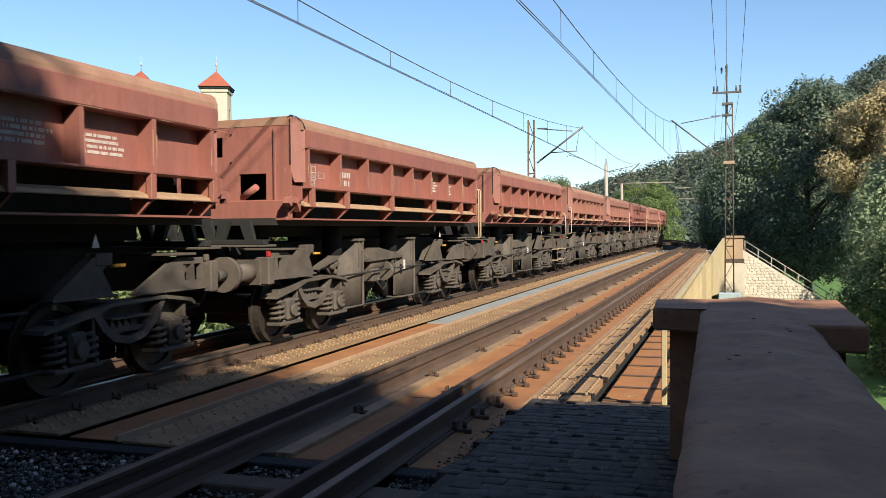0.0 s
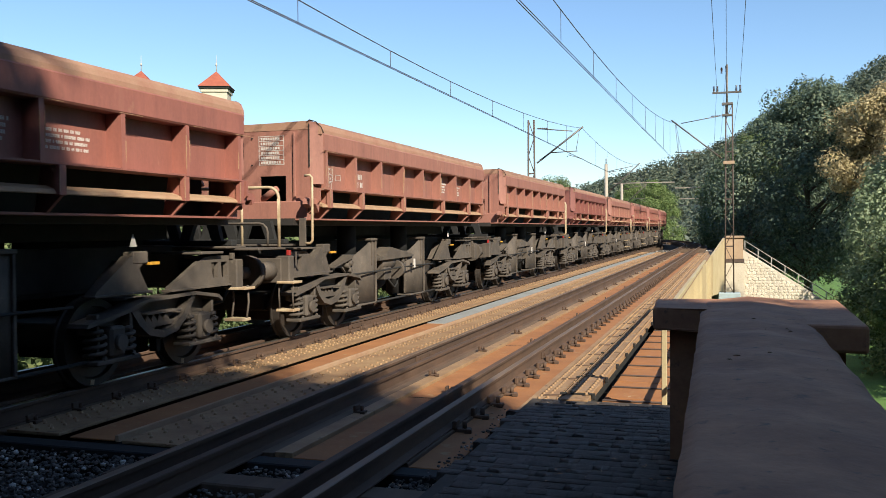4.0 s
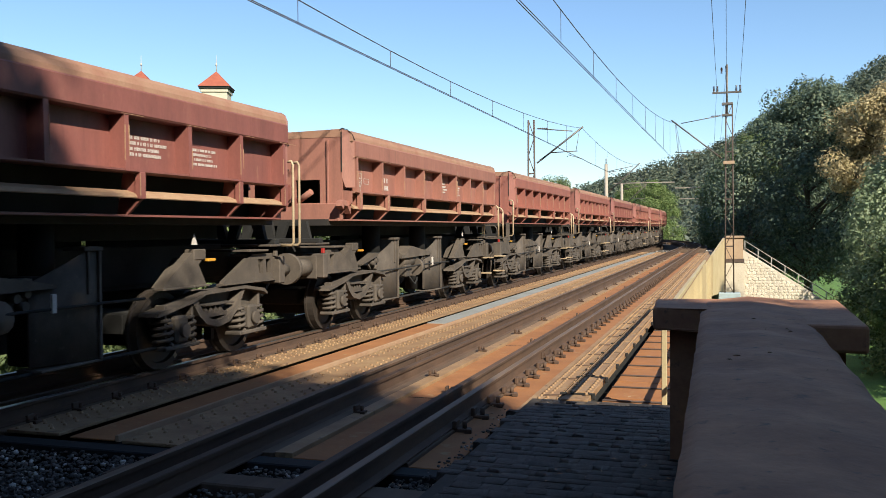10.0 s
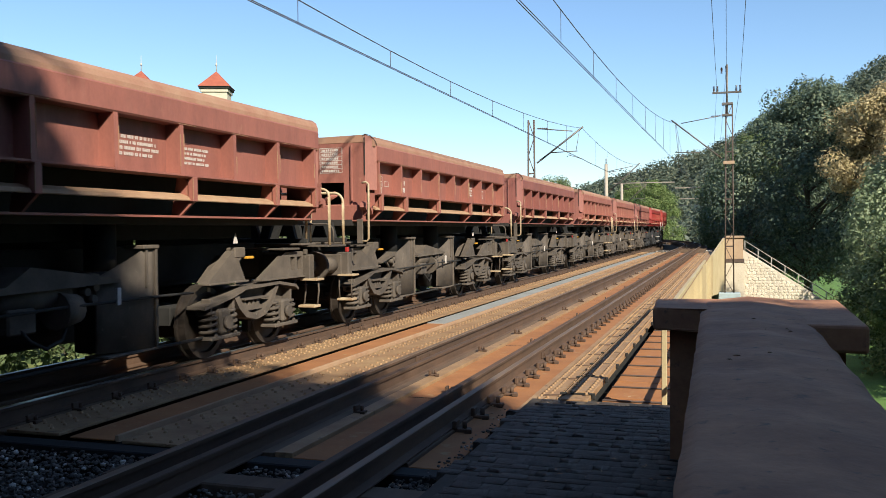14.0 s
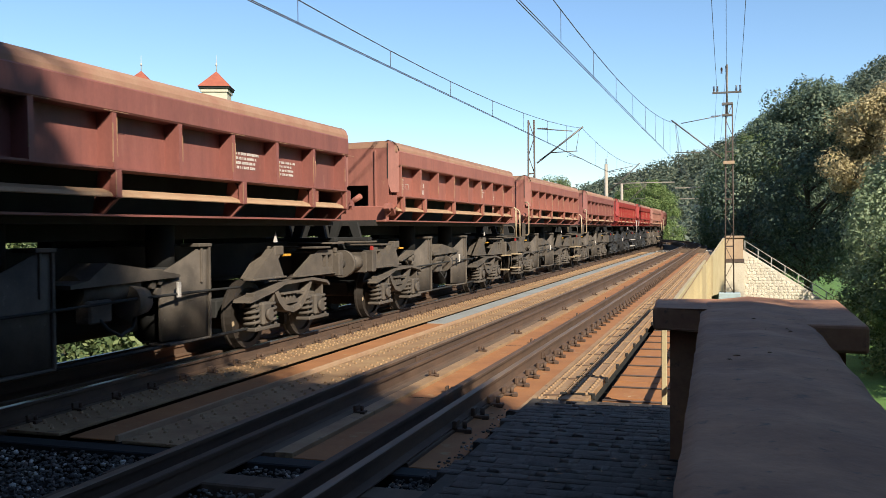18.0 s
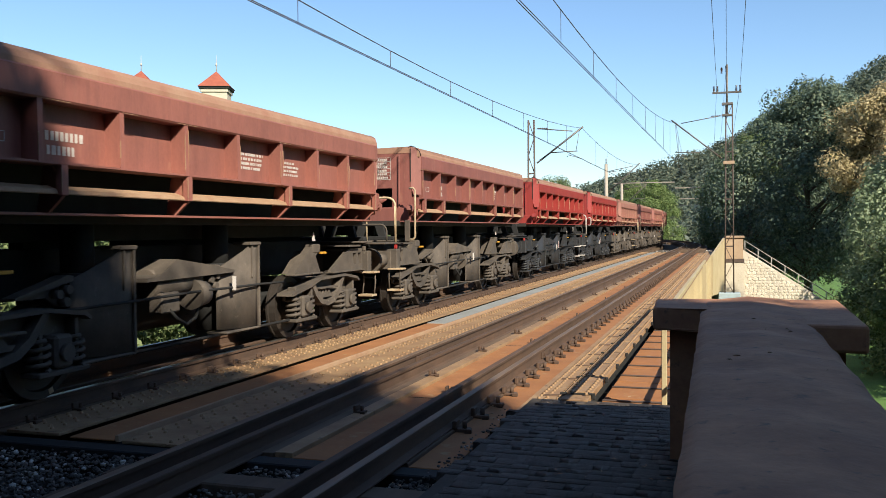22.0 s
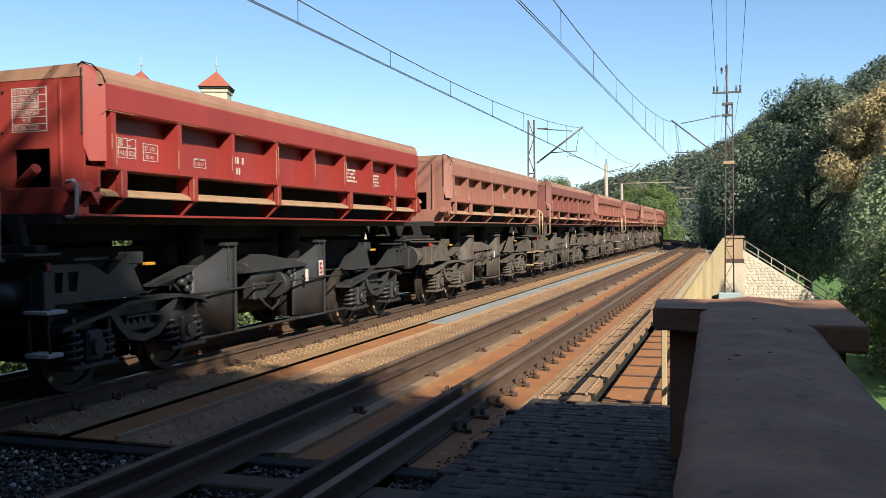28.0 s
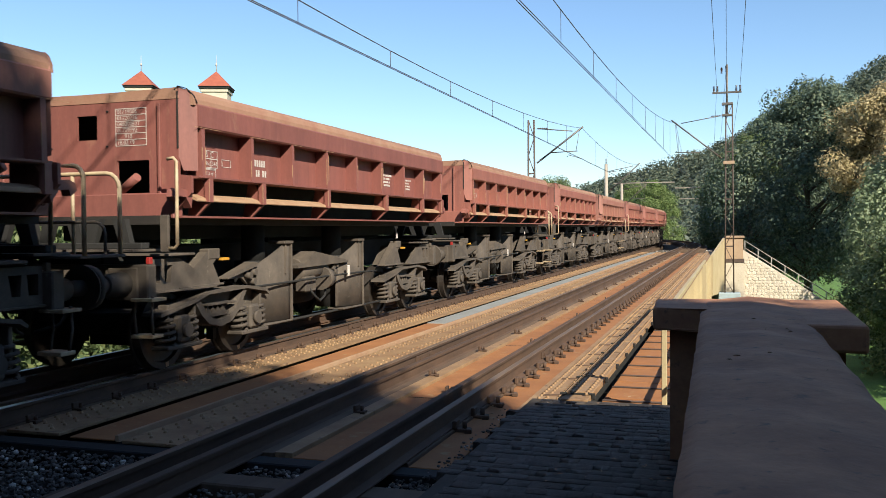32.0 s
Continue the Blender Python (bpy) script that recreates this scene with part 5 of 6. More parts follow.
concrete_mast(-9.6, 73.0, 6.9, -7.0, "pale concrete mast with a slanting bracket")
cm = concrete_mast(-10.4, 91.0, 6.2, -7.9, "pale concrete mast with a level arm")
part("level_arm", box(fresh(), -11.2, -5.2, 90.9, 91.0, 6.15, 6.25), M_CONC, cm)
for x, y, z in ((-2.6, 92.0, 5.6), (-3.0, 108.0, 5.0), (-3.6, 122.0, 4.6)):
    g = thing("signal_gantry_arm", "pale level bracket arm above the far track", "bracket arm", "far bracket arms")
    part("pole", cyl(fresh(), (x + 3.0, y, -1.0), (x + 3.0, y, z + 1.0), 0.15, 10), M_CONC, g)
    part("arm", box(fresh(), x - 2.6, x + 3.0, y - 0.05, y + 0.05, z, z + 0.1), M_CONC, g)
    part("strut", tube(fresh(), [(x - 0.2, y, z - 1.2), (x + 2.9, y, z + 0.0)], 0.04, 6), M_CONC, g)

catenary(-3.74, -3.07, -8.0, 55.0, 5.60, 5.60, 8.1, 7.95, 1.73, True)
catenary(-3.07, -3.9, 55.0, 108.0, 5.60, 5.6, 7.95, 7.4, 1.2, True)
catenary(-7.17, -7.05, -8.0, 44.5, 5.30, 5.12, 6.95, 6.68, 1.24, True)
catenary(-7.05, -7.0, 44.5, 73.0, 5.12, 5.0, 6.68, 6.8, 0.5, True)
catenary(-7.0, -8.0, 73.0, 91.0, 5.0, 4.6, 6.8, 6.1, 0.2, False)
for x0, x1, z in ((-0.30, -0.70, 10.05), (0.10, -0.15, 11.2), (0.52, 0.62, 10.05)):
    wire("feeder_line", parab(x0 * 0.6, x1, -30, 55, z + 0.4, z, 1.2), 0.011, "thin feeder line on the tall mast", "feeder lines")
    wire("feeder_line", parab(x1, x1 - 1.5, 55, 120, z, z - 3.5, 0.9), 0.010, "thin feeder line on the tall mast", "feeder lines")


# ------------------------------------------------------------------ church towers
def church_tower(x, y, label, rise=0.0):
    t = thing("church_tower", label, "church tower", "twin church towers", at=pose(x, y, rise, 0, 0, 22))
    h = 2.55
    part("shaft", box(fresh(), -h, h, -h, h, GROUND_Z - 1, 31.0, 0.05), M_PLASTER, t)
    part("cornice", box(fresh(), -h - 0.25, h + 0.25, -h - 0.25, h + 0.25, 30.2, 30.9, 0.08), M_PLASTER, t)
    part("eaves", box(fresh(), -h - 0.55, h + 0.55, -h - 0.55, h + 0.55, 30.9, 31.35, 0.06), M_DARK, t)
    bm = fresh()
    e = h + 0.75
    vs = [bm.verts.new(p) for p in ((-e, -e, 31.35), (e, -e, 31.35), (e, e, 31.35), (-e, e, 31.35))]
    top = bm.verts.new((0, 0, 34.9))
    bm.faces.new(vs[::-1])
    for i in range(4):
        bm.faces.new((vs[i], vs[(i + 1) % 4], top))
    part("roof", bm, M_TILE, t)
    part("finial", cyl(fresh(), (0, 0, 34.8), (0, 0, 38.2), 0.09, 8, 0.03), M_PLASTER, t)
    part("finial_ball", cyl(fresh(), (0, 0, 36.0), (0, 0, 36.5), 0.22, 8, 0.15), M_PLASTER, t)
    for a in range(4):
        me = shared(("belfry", 0), lambda: prism(fresh(), [(-0.6, 23.8), (0.6, 23.8), (0.6, 26.2), (0.35, 26.75), (0, 26.95), (-0.35, 26.75), (-0.6, 26.2)], "y", -h - 0.03, -h + 0.1))
        ob = part("belfry_window", me, M_SHADE, t, "dark arched belfry opening")
        ob.rotation_euler = (0, 0, a * math.pi / 2)
        me2 = shared(("belfry_trim", 0), lambda: box(box(box(fresh(), -0.85, -0.62, -h - 0.1, -h, 23.6, 26.6, 0.02), 0.62, 0.85, -h - 0.1, -h, 23.6, 26.6, 0.02), -0.9, 0.9, -h - 0.14, -h, 23.4, 23.75, 0.02))
        ob = part("window_surround", me2, M_PLASTER, t)
        ob.rotation_euler = (0, 0, a * math.pi / 2)
    return t


def church_nave():
    """The gable front between the towers, with a small copper spirelet on the ridge."""
    c = thing("church_nave", "cream church gable with a green copper spirelet", "church", at=pose(-110.2, 163.0, 0, 0, 0, 22))
    part("gable_wall", prism(fresh(), [(-6.2, GROUND_Z - 1), (6.2, GROUND_Z - 1), (6.2, 23.6), (3.6, 24.6), (0, 27.6), (-3.6, 24.6), (-6.2, 23.6)], "y", 0, 0.9), M_PLASTER, c)
    part("gable_cornice", prism(fresh(), [(-6.4, 23.6), (-3.6, 24.7), (0, 27.8), (3.6, 24.7), (6.4, 23.6), (6.4, 24.0), (3.6, 25.1), (0, 28.25), (-3.6, 25.1), (-6.4, 24.0)], "y", -0.25, 1.0), M_PLASTER, c)
    part("nave_roof", prism(fresh(), [(-6.3, 22.8), (6.3, 22.8), (0, 27.3)], "y", 0.95, 26), M_TILE, c)
    part("round_window", cyl(fresh(), (0, -0.04, 24.6), (0, 0.2, 24.6), 0.65, 16), M_SHADE, c, "dark round window")
    part("spirelet", cyl(cyl(fresh(), (2.6, 8, 25.0), (2.6, 8, 27.9), 0.55, 10), (2.6, 8, 27.9), (2.6, 8, 29.6), 0.75, 10, 0.04), M_COPPER, c, "green copper spirelet")


church_nave()
church_tower(-101.0, 160.0, "cream church tower with a red pyramid roof behind the train")
church_tower(-119.4, 160.0, "second cream church tower with a red pyramid roof", 1.3)


# ------------------------------------------------------------------ trees
def leaf_mesh(name, rnd, clumps, per, spread, size, material, droop=0.0):
    """Leaves as small folded cards about clump centres: (x, y, z, radius)."""
    cs = np.array(clumps)
    n = len(cs) * per
    idx = np.repeat(np.arange(len(cs)), per)
    d = rnd.normal(size=(n, 3))
    d /= np.linalg.norm(d, axis=1)[:, None]
    rad = cs[idx, 3] * spread * rnd.uniform(0.25, 1.0, n) ** 0.45
    p = cs[idx, :3] + d * rad[:, None]
    nr = d * 1.2 + rnd.normal(size=(n, 3)) * 0.55 + np.array([0, 0, 0.40])
    nr /= np.linalg.norm(nr, axis=1)[:, None]
    u = np.cross(nr, rnd.normal(size=(n, 3)))
    u /= np.linalg.norm(u, axis=1)[:, None]
    v = np.cross(nr, u)
    s = size * rnd.uniform(0.6, 1.4, n)
    L, W = (u * s[:, None]), (v * (s * 0.55)[:, None])
    quad = np.stack([p - L, p + W - nr * (s * 0.12)[:, None], p + L, p - W - nr * (s * 0.12)[:, None]], 1).reshape(-1, 3)
    me = bpy.data.meshes.new(name)
    me.vertices.add(4 * n)
    me.vertices.foreach_set("co", quad.ravel())
    me.loops.add(4 * n)
    me.loops.foreach_set("vertex_index", np.arange(4 * n))
    me.polygons.add(n)
    me.polygons.foreach_set("loop_start", np.arange(0, 4 * n, 4))
    me.update(calc_edges=True)
    me.materials.append(material)
    return me


def tree_meshes(seed, height, radius, bare, leaves, per, size, material, full=0.6):
    rnd = np.random.default_rng(seed)
    r2 = random.Random(seed)
    bm = fresh()
    lean = (r2.uniform(-0.4, 0.4), r2.uniform(-0.4, 0.4))
    trunk = [(lean[0] * (k / 6) ** 2, lean[1] * (k / 6) ** 2, height * 0.8 * k / 6) for k in range(7)]
    for k in range(6):
        cyl(bm, trunk[k], trunk[k + 1], 0.035 * height * (1 - k / 7.5) * 0.6, 8, 0.035 * height * (1 - (k + 1) / 7.5) * 0.6, caps=False)
    clumps = []
    for i in range(leaves):
        a = r2.uniform(0, math.tau)
        zz = r2.random()
        prof = math.sin(math.pi * min(1, 0.12 + 0.86 * zz)) ** full
        rr = radius * prof * (0.45 + 0.55 * r2.random() ** 0.5) * (1 + 0.22 * math.sin(3 * a + seed))
        z = bare + (height - bare) * zz
        c = (rr * math.cos(a), rr * math.sin(a), z)
        clumps.append((*c, radius * r2.uniform(0.15, 0.30)))
        if i % 4 == 0:
            b = min(height * 0.75, max(bare * 0.7, z - rr * 0.7))
            f = b / (height * 0.8)
            st = (lean[0] * f * f, lean[1] * f * f, b)
            mid = ((st[0] + c[0]) / 2, (st[1] + c[1]) / 2, (b + z) / 2 + 0.25 * rr * 0.3)
            cyl(bm, st, mid, 0.012 * height * 0.5, 5, 0.008 * height * 0.5, caps=False)
            cyl(bm, mid, c, 0.008 * height * 0.5, 5, 0.003 * height * 0.5, caps=False)
    bm_me = bpy.data.meshes.new("trunk")
    bm.to_mesh(bm_me)
    bm.free()
    bm_me.materials.append(M_BARK)
    return bm_me, leaf_mesh("crown", rnd, clumps, per, 1.0, size, material)


def plant(meshes, x, y, z, turn, scale, label, group):
    t = thing("tree", label, "tree", group, at=Matrix.Translation((x, y, z)) @ Matrix.Rotation(radians(turn), 4, "Z") @ Matrix.Scale(scale, 4))
    part("trunk", meshes[0], M_BARK, t)
    part("crown", meshes[1], None, t)
    return t


T_BROAD = tree_meshes(11, 15.0, 5.2, 2.2, 210, 250, 0.115, L_DARK)
T_BROAD2 = tree_meshes(23, 13.0, 4.6, 0.8, 190, 240, 0.11, L_MID)
T_YELLOW = tree_meshes(37, 14.0, 4.2, 6.6, 200, 230, 0.11, L_YELLOW)
T_SHADE = tree_meshes(59, 21.6, 5.8, 5.0, 300, 190, 0.17, L_MID, 0.3)
T_LIGHT = tree_meshes(29, 13.0, 4.6, 0.8, 190, 240, 0.12, L_BRIGHT)
T_SLIM = tree_meshes(71, 18.6, 1.8, 15.0, 42, 34, 0.15, L_MID)
T_WILLOW = tree_meshes(47, 13.0, 4.6, 0.8, 190, 240, 0.105, L_WILLOW)
T_BUSH = tree_meshes(41, 6.5, 3.2, 0.1, 130, 200, 0.085, L_MID)

BANK = "trees on the bank"
plant(T_BROAD, 6.3, 80.0, -5.0, 10, 1.2, "large dark green broadleaf tree behind the wing wall", BANK)
plant(T_BROAD2, 1.9, 90.0, -3.0, 80, 0.98, "dark green broadleaf tree behind the wing wall", BANK)
plant(T_YELLOW, 12.2, 72.0, -4.0, 30, 1.12, "tall tree with yellowing leaves on the bank", BANK)
plant(T_WILLOW, 12.6, 64.0, -6.0, 250, 0.80, "pale green tree by the river bank", BANK)
plant(T_BROAD, 16.5, 86.0, -5.0, 140, 0.88, "dark green broadleaf tree on the bank", BANK)
plant(T_WILLOW, 10.2, 54.0, -6.0, 20, 0.95, "pale green tree by the river bank", BANK)
plant(T_LIGHT, -12.0, 152.0, -3.0, 65, 0.92, "bright green tree beyond the bend of the line", BANK)
plant(T_LIGHT, -17.5, 172.0, -3.0, 205, 0.98, "bright green tree beyond the bend of the line", BANK)
plant(T_BUSH, 9.6, 49.0, -6.0, 60, 1.15, "leafy green bush below the parapet", BANK)
plant(T_BUSH, 11.8, 44.0, -6.0, 160, 1.15, "leafy green bush below the parapet", BANK)
plant(T_BROAD, 2.2, 98.0, -3.0, 220, 0.85, "dark green tree at the cutting", BANK)
plant(T_BROAD2, 0.6, 118.0, -3.0, 20, 0.85, "dark green tree at the cutting", BANK)
plant(T_BROAD, 5.0, 112.0, -2.0, 300, 1.1, "dark green tree at the cutting", BANK)
plant(T_BUSH, -17.6, 92.0, 0.0, 120, 1.02, "green tree beyond the train", BANK)
for i in range(9):
    plant(T_BUSH, -15.5 - 1.5 * (i % 3), 6.0 + 7.5 * i, -5.0, 50 * i, 1.12 + 0.10 * (i % 2), "leafy bush beyond the train", "bushes beyond the train")
for i in range(10):
    plant(T_BUSH, -21.0 - 1.2 * (i % 2), 9.0 + 8.0 * i, -5.0, 70 * i + 20, 1.30, "leafy bush beyond the train", "bushes beyond the train")
# tall trees on the bank behind the camera, which shade the near end of the bridge
SHADE = "tall trees by the abutment"
plant(T_SHADE, 8.5, -9.0, -6.0, 40, 0.985, "tall spreading tree on the bank behind the parapet", SHADE)
# Out-of-view trees, added only to block sky light from the left.
for x, y, turn in ((-15.2, 2.6, 100), (-14.6, -5.0, 20), (-17.5, -3.0, 100), (-15.5, -10.0, 220), (-17.0, -22.0, 300)):
    plant(T_SHADE, x, y, -6.0, turn, 1.0, "unseen tree added beyond the line to block sky light", SHADE)
plant(T_SHADE, 9.4, -6.75, -6.0, 150, 0.90, "tall spreading tree on the bank behind the parapet", SHADE)
# Thin crown out of view, placed so its shadow dapples the coping.
plant(T_SLIM, 12.0, -5.3, -6.0, 15, 1.0, "unseen slender tree added to dapple the coping", SHADE)
plant(T_BROAD, 10.0, -9.4, -6.0, 70, 1.35, "tall broadleaf tree on the bank behind the parapet", SHADE)
plant(T_BROAD2, 9.0, -8.7, -6.0, 130, 1.45, "tall broadleaf tree on the bank behind the parapet", SHADE)
plant(T_BROAD, 7.0, -18.5, -6.0, 10, 1.62, "tall broadleaf tree on the bank behind the parapet", SHADE)
plant(T_BROAD2, 13.0, -16.5, -6.0, 190, 1.75, "tall broadleaf tree on the bank behind the parapet", SHADE)
# Added row outside the view: cuts low sky light on the wagon sides.
for x, y, turn, k in ((21.0, -9.0, 30, 1.4), (20.0, -1.0, 110, 1.3), (22.0, 6.0, 200, 1.35), (20.5, 12.0, 290, 1.25)):
    plant(T_BROAD, x, y, -6.0, turn, k, "unseen tree added to hold back low sky light", SHADE)
plant(T_BROAD, 3.0, -24.0, -6.0, 250, 1.62, "tall broadleaf tree on the bank behind the parapet", SHADE)


def hill_height(x, y):
    """The wooded hill across the valley."""
    a = 88 * math.exp(-(((x - 110) / 90) ** 2 + ((y - 420) / 190) ** 2))
    b = 22 * math.exp(-(((x + 20) / 75) ** 2 + ((y - 430) / 120) ** 2))
    c = 6 * math.exp(-(((x + 100) / 90) ** 2 + ((y - 460) / 120) ** 2))
    return GROUND_Z - 0.4 + a + b + c


def hill():
    bm = fresh()
    nx, ny = 40, 30
    g = {}
    for i in range(nx + 1):
        for j in range(ny + 1):
            x, y = -330 + 760 * i / nx, 150 + 560 * j / ny
            g[i, j] = bm.verts.new((x, y, hill_height(x, y)))
    for i in range(nx):
        for j in range(ny):
            bm.faces.new((g[i, j], g[i + 1, j], g[i + 1, j + 1], g[i, j + 1])).smooth = True
    structure("hill", bm, M_FOREST, "wooded hill rising across the valley", "hill")
    rnd = np.random.default_rng(5)
    clumps = []
    while len(clumps) < 5200:
        x, y = rnd.uniform(-230, 260), rnd.uniform(160, 470)
        h = hill_height(x, y)
        if h < -3.5 and rnd.random() > 0.25:
            continue
        r = rnd.uniform(2.2, 4.6)
        clumps.append((x, y, h + r * 0.9, r))
    me = leaf_mesh("far_woods", rnd, clumps, 70, 1.0, 0.6, L_FAR)
    ob = tagged(part("far_woods", me, L_FAR), "dense mixed wood covering the hill", "woods", kind="stuff")


hill()


# ------------------------------------------------------------------ small pieces of the deck and the near ground
rivet_rows(flange_a, [-6.12, -6.03, -5.90, -5.81], -0.15, BRIDGE_0 + 0.05, 9.2, BRIDGE_1, 0.16)
rivet_rows(flange_b, [-4.86, -4.77, -4.50, -4.41, -4.22], -0.17, BRIDGE_0 + 0.05, 8.6, BRIDGE_1, 0.20)
rivet_rows(flange_e, [-1.92, -1.84, -1.72], -0.18, 8.5, 14.0, 60.0, 0.13)
rivet_rows(flange_f, [-1.56, -1.50, -1.38], -0.066, 8.9, 14.0, 60.0, 0.13)


def cleats():
    """Rail clips on the deck: a bent plate with a bolt."""
    def make():
        bm = fresh()
        box(bm, -0.06, 0.06, -0.04, 0.04, 0, 0.022, 0.005)
        box(bm, -0.055, -0.025, -0.05, 0.05, 0.02, 0.075, 0.006)
        cyl(bm, (0.02, 0, 0.02), (0.02, 0, 0.07), 0.018, 6)
        box(bm, 0.03, 0.08, -0.07, -0.045, 0, 0.03, 0.004)
        return bm
    me = shared(("clip", 0), make)
    n = 0
    for x, y0, step, z in ((-2.29, 7.55, 0.60, -0.20), (-3.43, 7.9, 2.25, -0.165), (-6.17, 6.6, 0.6, -0.15), (-2.95, 9.3, 4.4, -0.20)):
        y = y0
        while y < BRIDGE_1 - 1:
            ob = part("rail_clip", me, M_RAIL)
            ob.location = (x, y, z)
            ob.rotation_euler = (0, 0, 0.1 * math.sin(y * 7))
            ob.scale = [1.35 if x == -2.29 else 1.0] * 3
            tagged(ob, "rusty rail clip bolted to the bridge deck", "rail clip", "rail clips")
            n += 1
            y += step


cleats()


def cover_plates():
    """Overlapping plates on the raised flange, and thin joints in the rusted deck."""
    me = shared(("cover", 0), lambda: box(fresh(), -1.61, -1.335, 0.03, 1.02, -0.083, -0.066, 0.004))
    lip = shared(("lip", 0), lambda: prism(fresh(), [(-1.90, 0.0), (-1.62, 0.10), (-1.62, 0.13), (-1.90, 0.03)], "z", -0.18, -0.165))
    y = 9.0
    while y < 40:
        part("cover_plate", me, M_FLANGE, flange_f).location = (0, y, 0)
        part("plate_lip", lip, M_RAIL, flange_e).location = (0, y + 0.3, 0)
        y += 1.06
    seam = shared(("seam", 0), lambda: box(fresh(), -3.32, -2.81, -0.006, 0.006, -0.2, -0.196))
    for i in range(12):
        ob = part("plate_seam", seam, M_RAIL)
        ob.location = (0, 8.95 + 4.4 * i, 0)
        tagged(ob, "dark joint between rusted deck plates", "plate joint", "plate joints")


cover_plates()


def sleepers():
    me = shared(("sleeper", 0), lambda: box(fresh(), -1.28, 1.28, -0.13, 0.13, -0.34, -0.178, 0.012))
    for c in (NEAR_C, FAR_C):
        for i in range(16):
            ob = part("sleeper", me, M_TIMBER)
            ob.location = (c, 5.55 - i * 0.62, 0)
            tagged(ob, "dark weathered timber sleeper in the ballast", "sleeper", "sleepers")
    bm = fresh()
    for c in (NEAR_C, FAR_C):
        for i in range(60):
            y = -4.5 - i * 1.2
            box(bm, c - 1.28, c + 1.28, y - 0.13, y + 0.13, -0.43, -0.178)
        for i in range(40):
            p, h = along(BRIDGE_1 + 1 + i * 1.4, c)
            b2 = fresh()
            box(b2, -1.28, 1.28, -0.13, 0.13, -0.43, -0.178)
            b2.transform(pose(p.x, p.y, 0, 0, 0, h))
            tmp = bpy.data.meshes.new("tmp")
            b2.to_mesh(tmp)
            bm.from_mesh(tmp)
            b2.free()
    tagged(part("far_sleepers", bm, M_TIMBER), "weathered timber sleepers further along the line", "sleepers", kind="stuff")


sleepers()


def pebbles(name, count, area, z_of, r0, r1, material, label, seed, keep=None):
    """Loose angular stones as one heap."""
    rnd = np.random.default_rng(seed)
    bm = bmesh.new()
    bmesh.ops.create_icosphere(bm, subdivisions=1, radius=1.0)
    base = np.array([v.co for v in bm.verts])
    faces = np.array([[v.index for v in f.verts] for f in bm.faces])
    bm.free()
    x = rnd.uniform(area[0], area[1], count)
    y = rnd.uniform(area[2], area[3], count)
    if keep is not None:
        ok = keep(x, y)
        x, y = x[ok], y[ok]
    n = len(x)
    r = r0 + (r1 - r0) * rnd.random(n) ** 2
    sc = rnd.uniform(0.6, 1.2, (n, 1, 3)) * r[:, None, None]
    jit = 1 + rnd.normal(size=(n, len(base), 1)) * 0.14
    ang = rnd.uniform(0, math.tau, n)
    pts = base[None] * jit * sc
    cx, sx = np.cos(ang)[:, None], np.sin(ang)[:, None]
    px = pts[:, :, 0] * cx - pts[:, :, 1] * sx + x[:, None]
    py = pts[:, :, 0] * sx + pts[:, :, 1] * cx + y[:, None]
    pz = pts[:, :, 2] * 0.75 + z_of(x, y, rnd)[:, None] + (r * 0.3)[:, None]
    co = np.stack([px, py, pz], 2).reshape(-1, 3)
    fc = (faces[None] + (np.arange(n) * len(base))[:, None, None]).reshape(-1, 3)
    me = bpy.data.meshes.new(name)
    me.vertices.add(len(co))
    me.vertices.foreach_set("co", co.ravel())
    me.loops.add(fc.size)
    me.loops.foreach_set("vertex_index", fc.ravel())
    me.polygons.add(len(fc))
    me.polygons.foreach_set("loop_start", np.arange(0, fc.size, 3))
    me.update(calc_edges=True)
    me.materials.append(material)
    return tagged(part(name, me, material), label, "gravel", kind="stuff")


def stone_mat():
    m = bpy.data.materials.new("mixed_ballast_stone")
    m.use_nodes = True
    n, link = m.node_tree.nodes, m.node_tree.links.new
    geo = n.new("ShaderNodeNewGeometry")
    cr = n.new("ShaderNodeValToRGB")
    cr.color_ramp.elements[0].color, cr.color_ramp.elements[1].color = (0.035, 0.03, 0.027, 1), (0.45, 0.42, 0.38, 1)
    for pos, c in ((0.5, (0.07, 0.06, 0.052, 1)), (0.92, (0.12, 0.10, 0.085, 1))):
        cr.color_ramp.elements.new(pos).color = c
    link(geo.outputs["Random Per Island"], cr.inputs["Fac"])
    link(cr.outputs["Color"], n["Principled BSDF"].inputs["Base Color"])
    n["Principled BSDF"].inputs["Roughness"].default_value = 0.85
    return m


M_STONES = stone_mat()


def clear_of_rails(x, y):
    bad = np.zeros(len(x), bool)
    for c in (NEAR_C, FAR_C):
        for s in (-1, 1):
            bad |= np.abs(x - c - s * 0.7535) < 0.10
            bad |= np.abs(x - c - s * GUARD) < 0.09
    return ~bad


def bed_height(x, y, rnd):
    sleeper = (np.abs(((5.55 - y + 0.31) % 0.62) - 0.31) < 0.13) & ((np.abs(x - NEAR_C) < 1.28) | (np.abs(x - FAR_C) < 1.28))
    return np.where(sleeper, -0.42, -0.25 + 0.03 * rnd.random(len(x)))


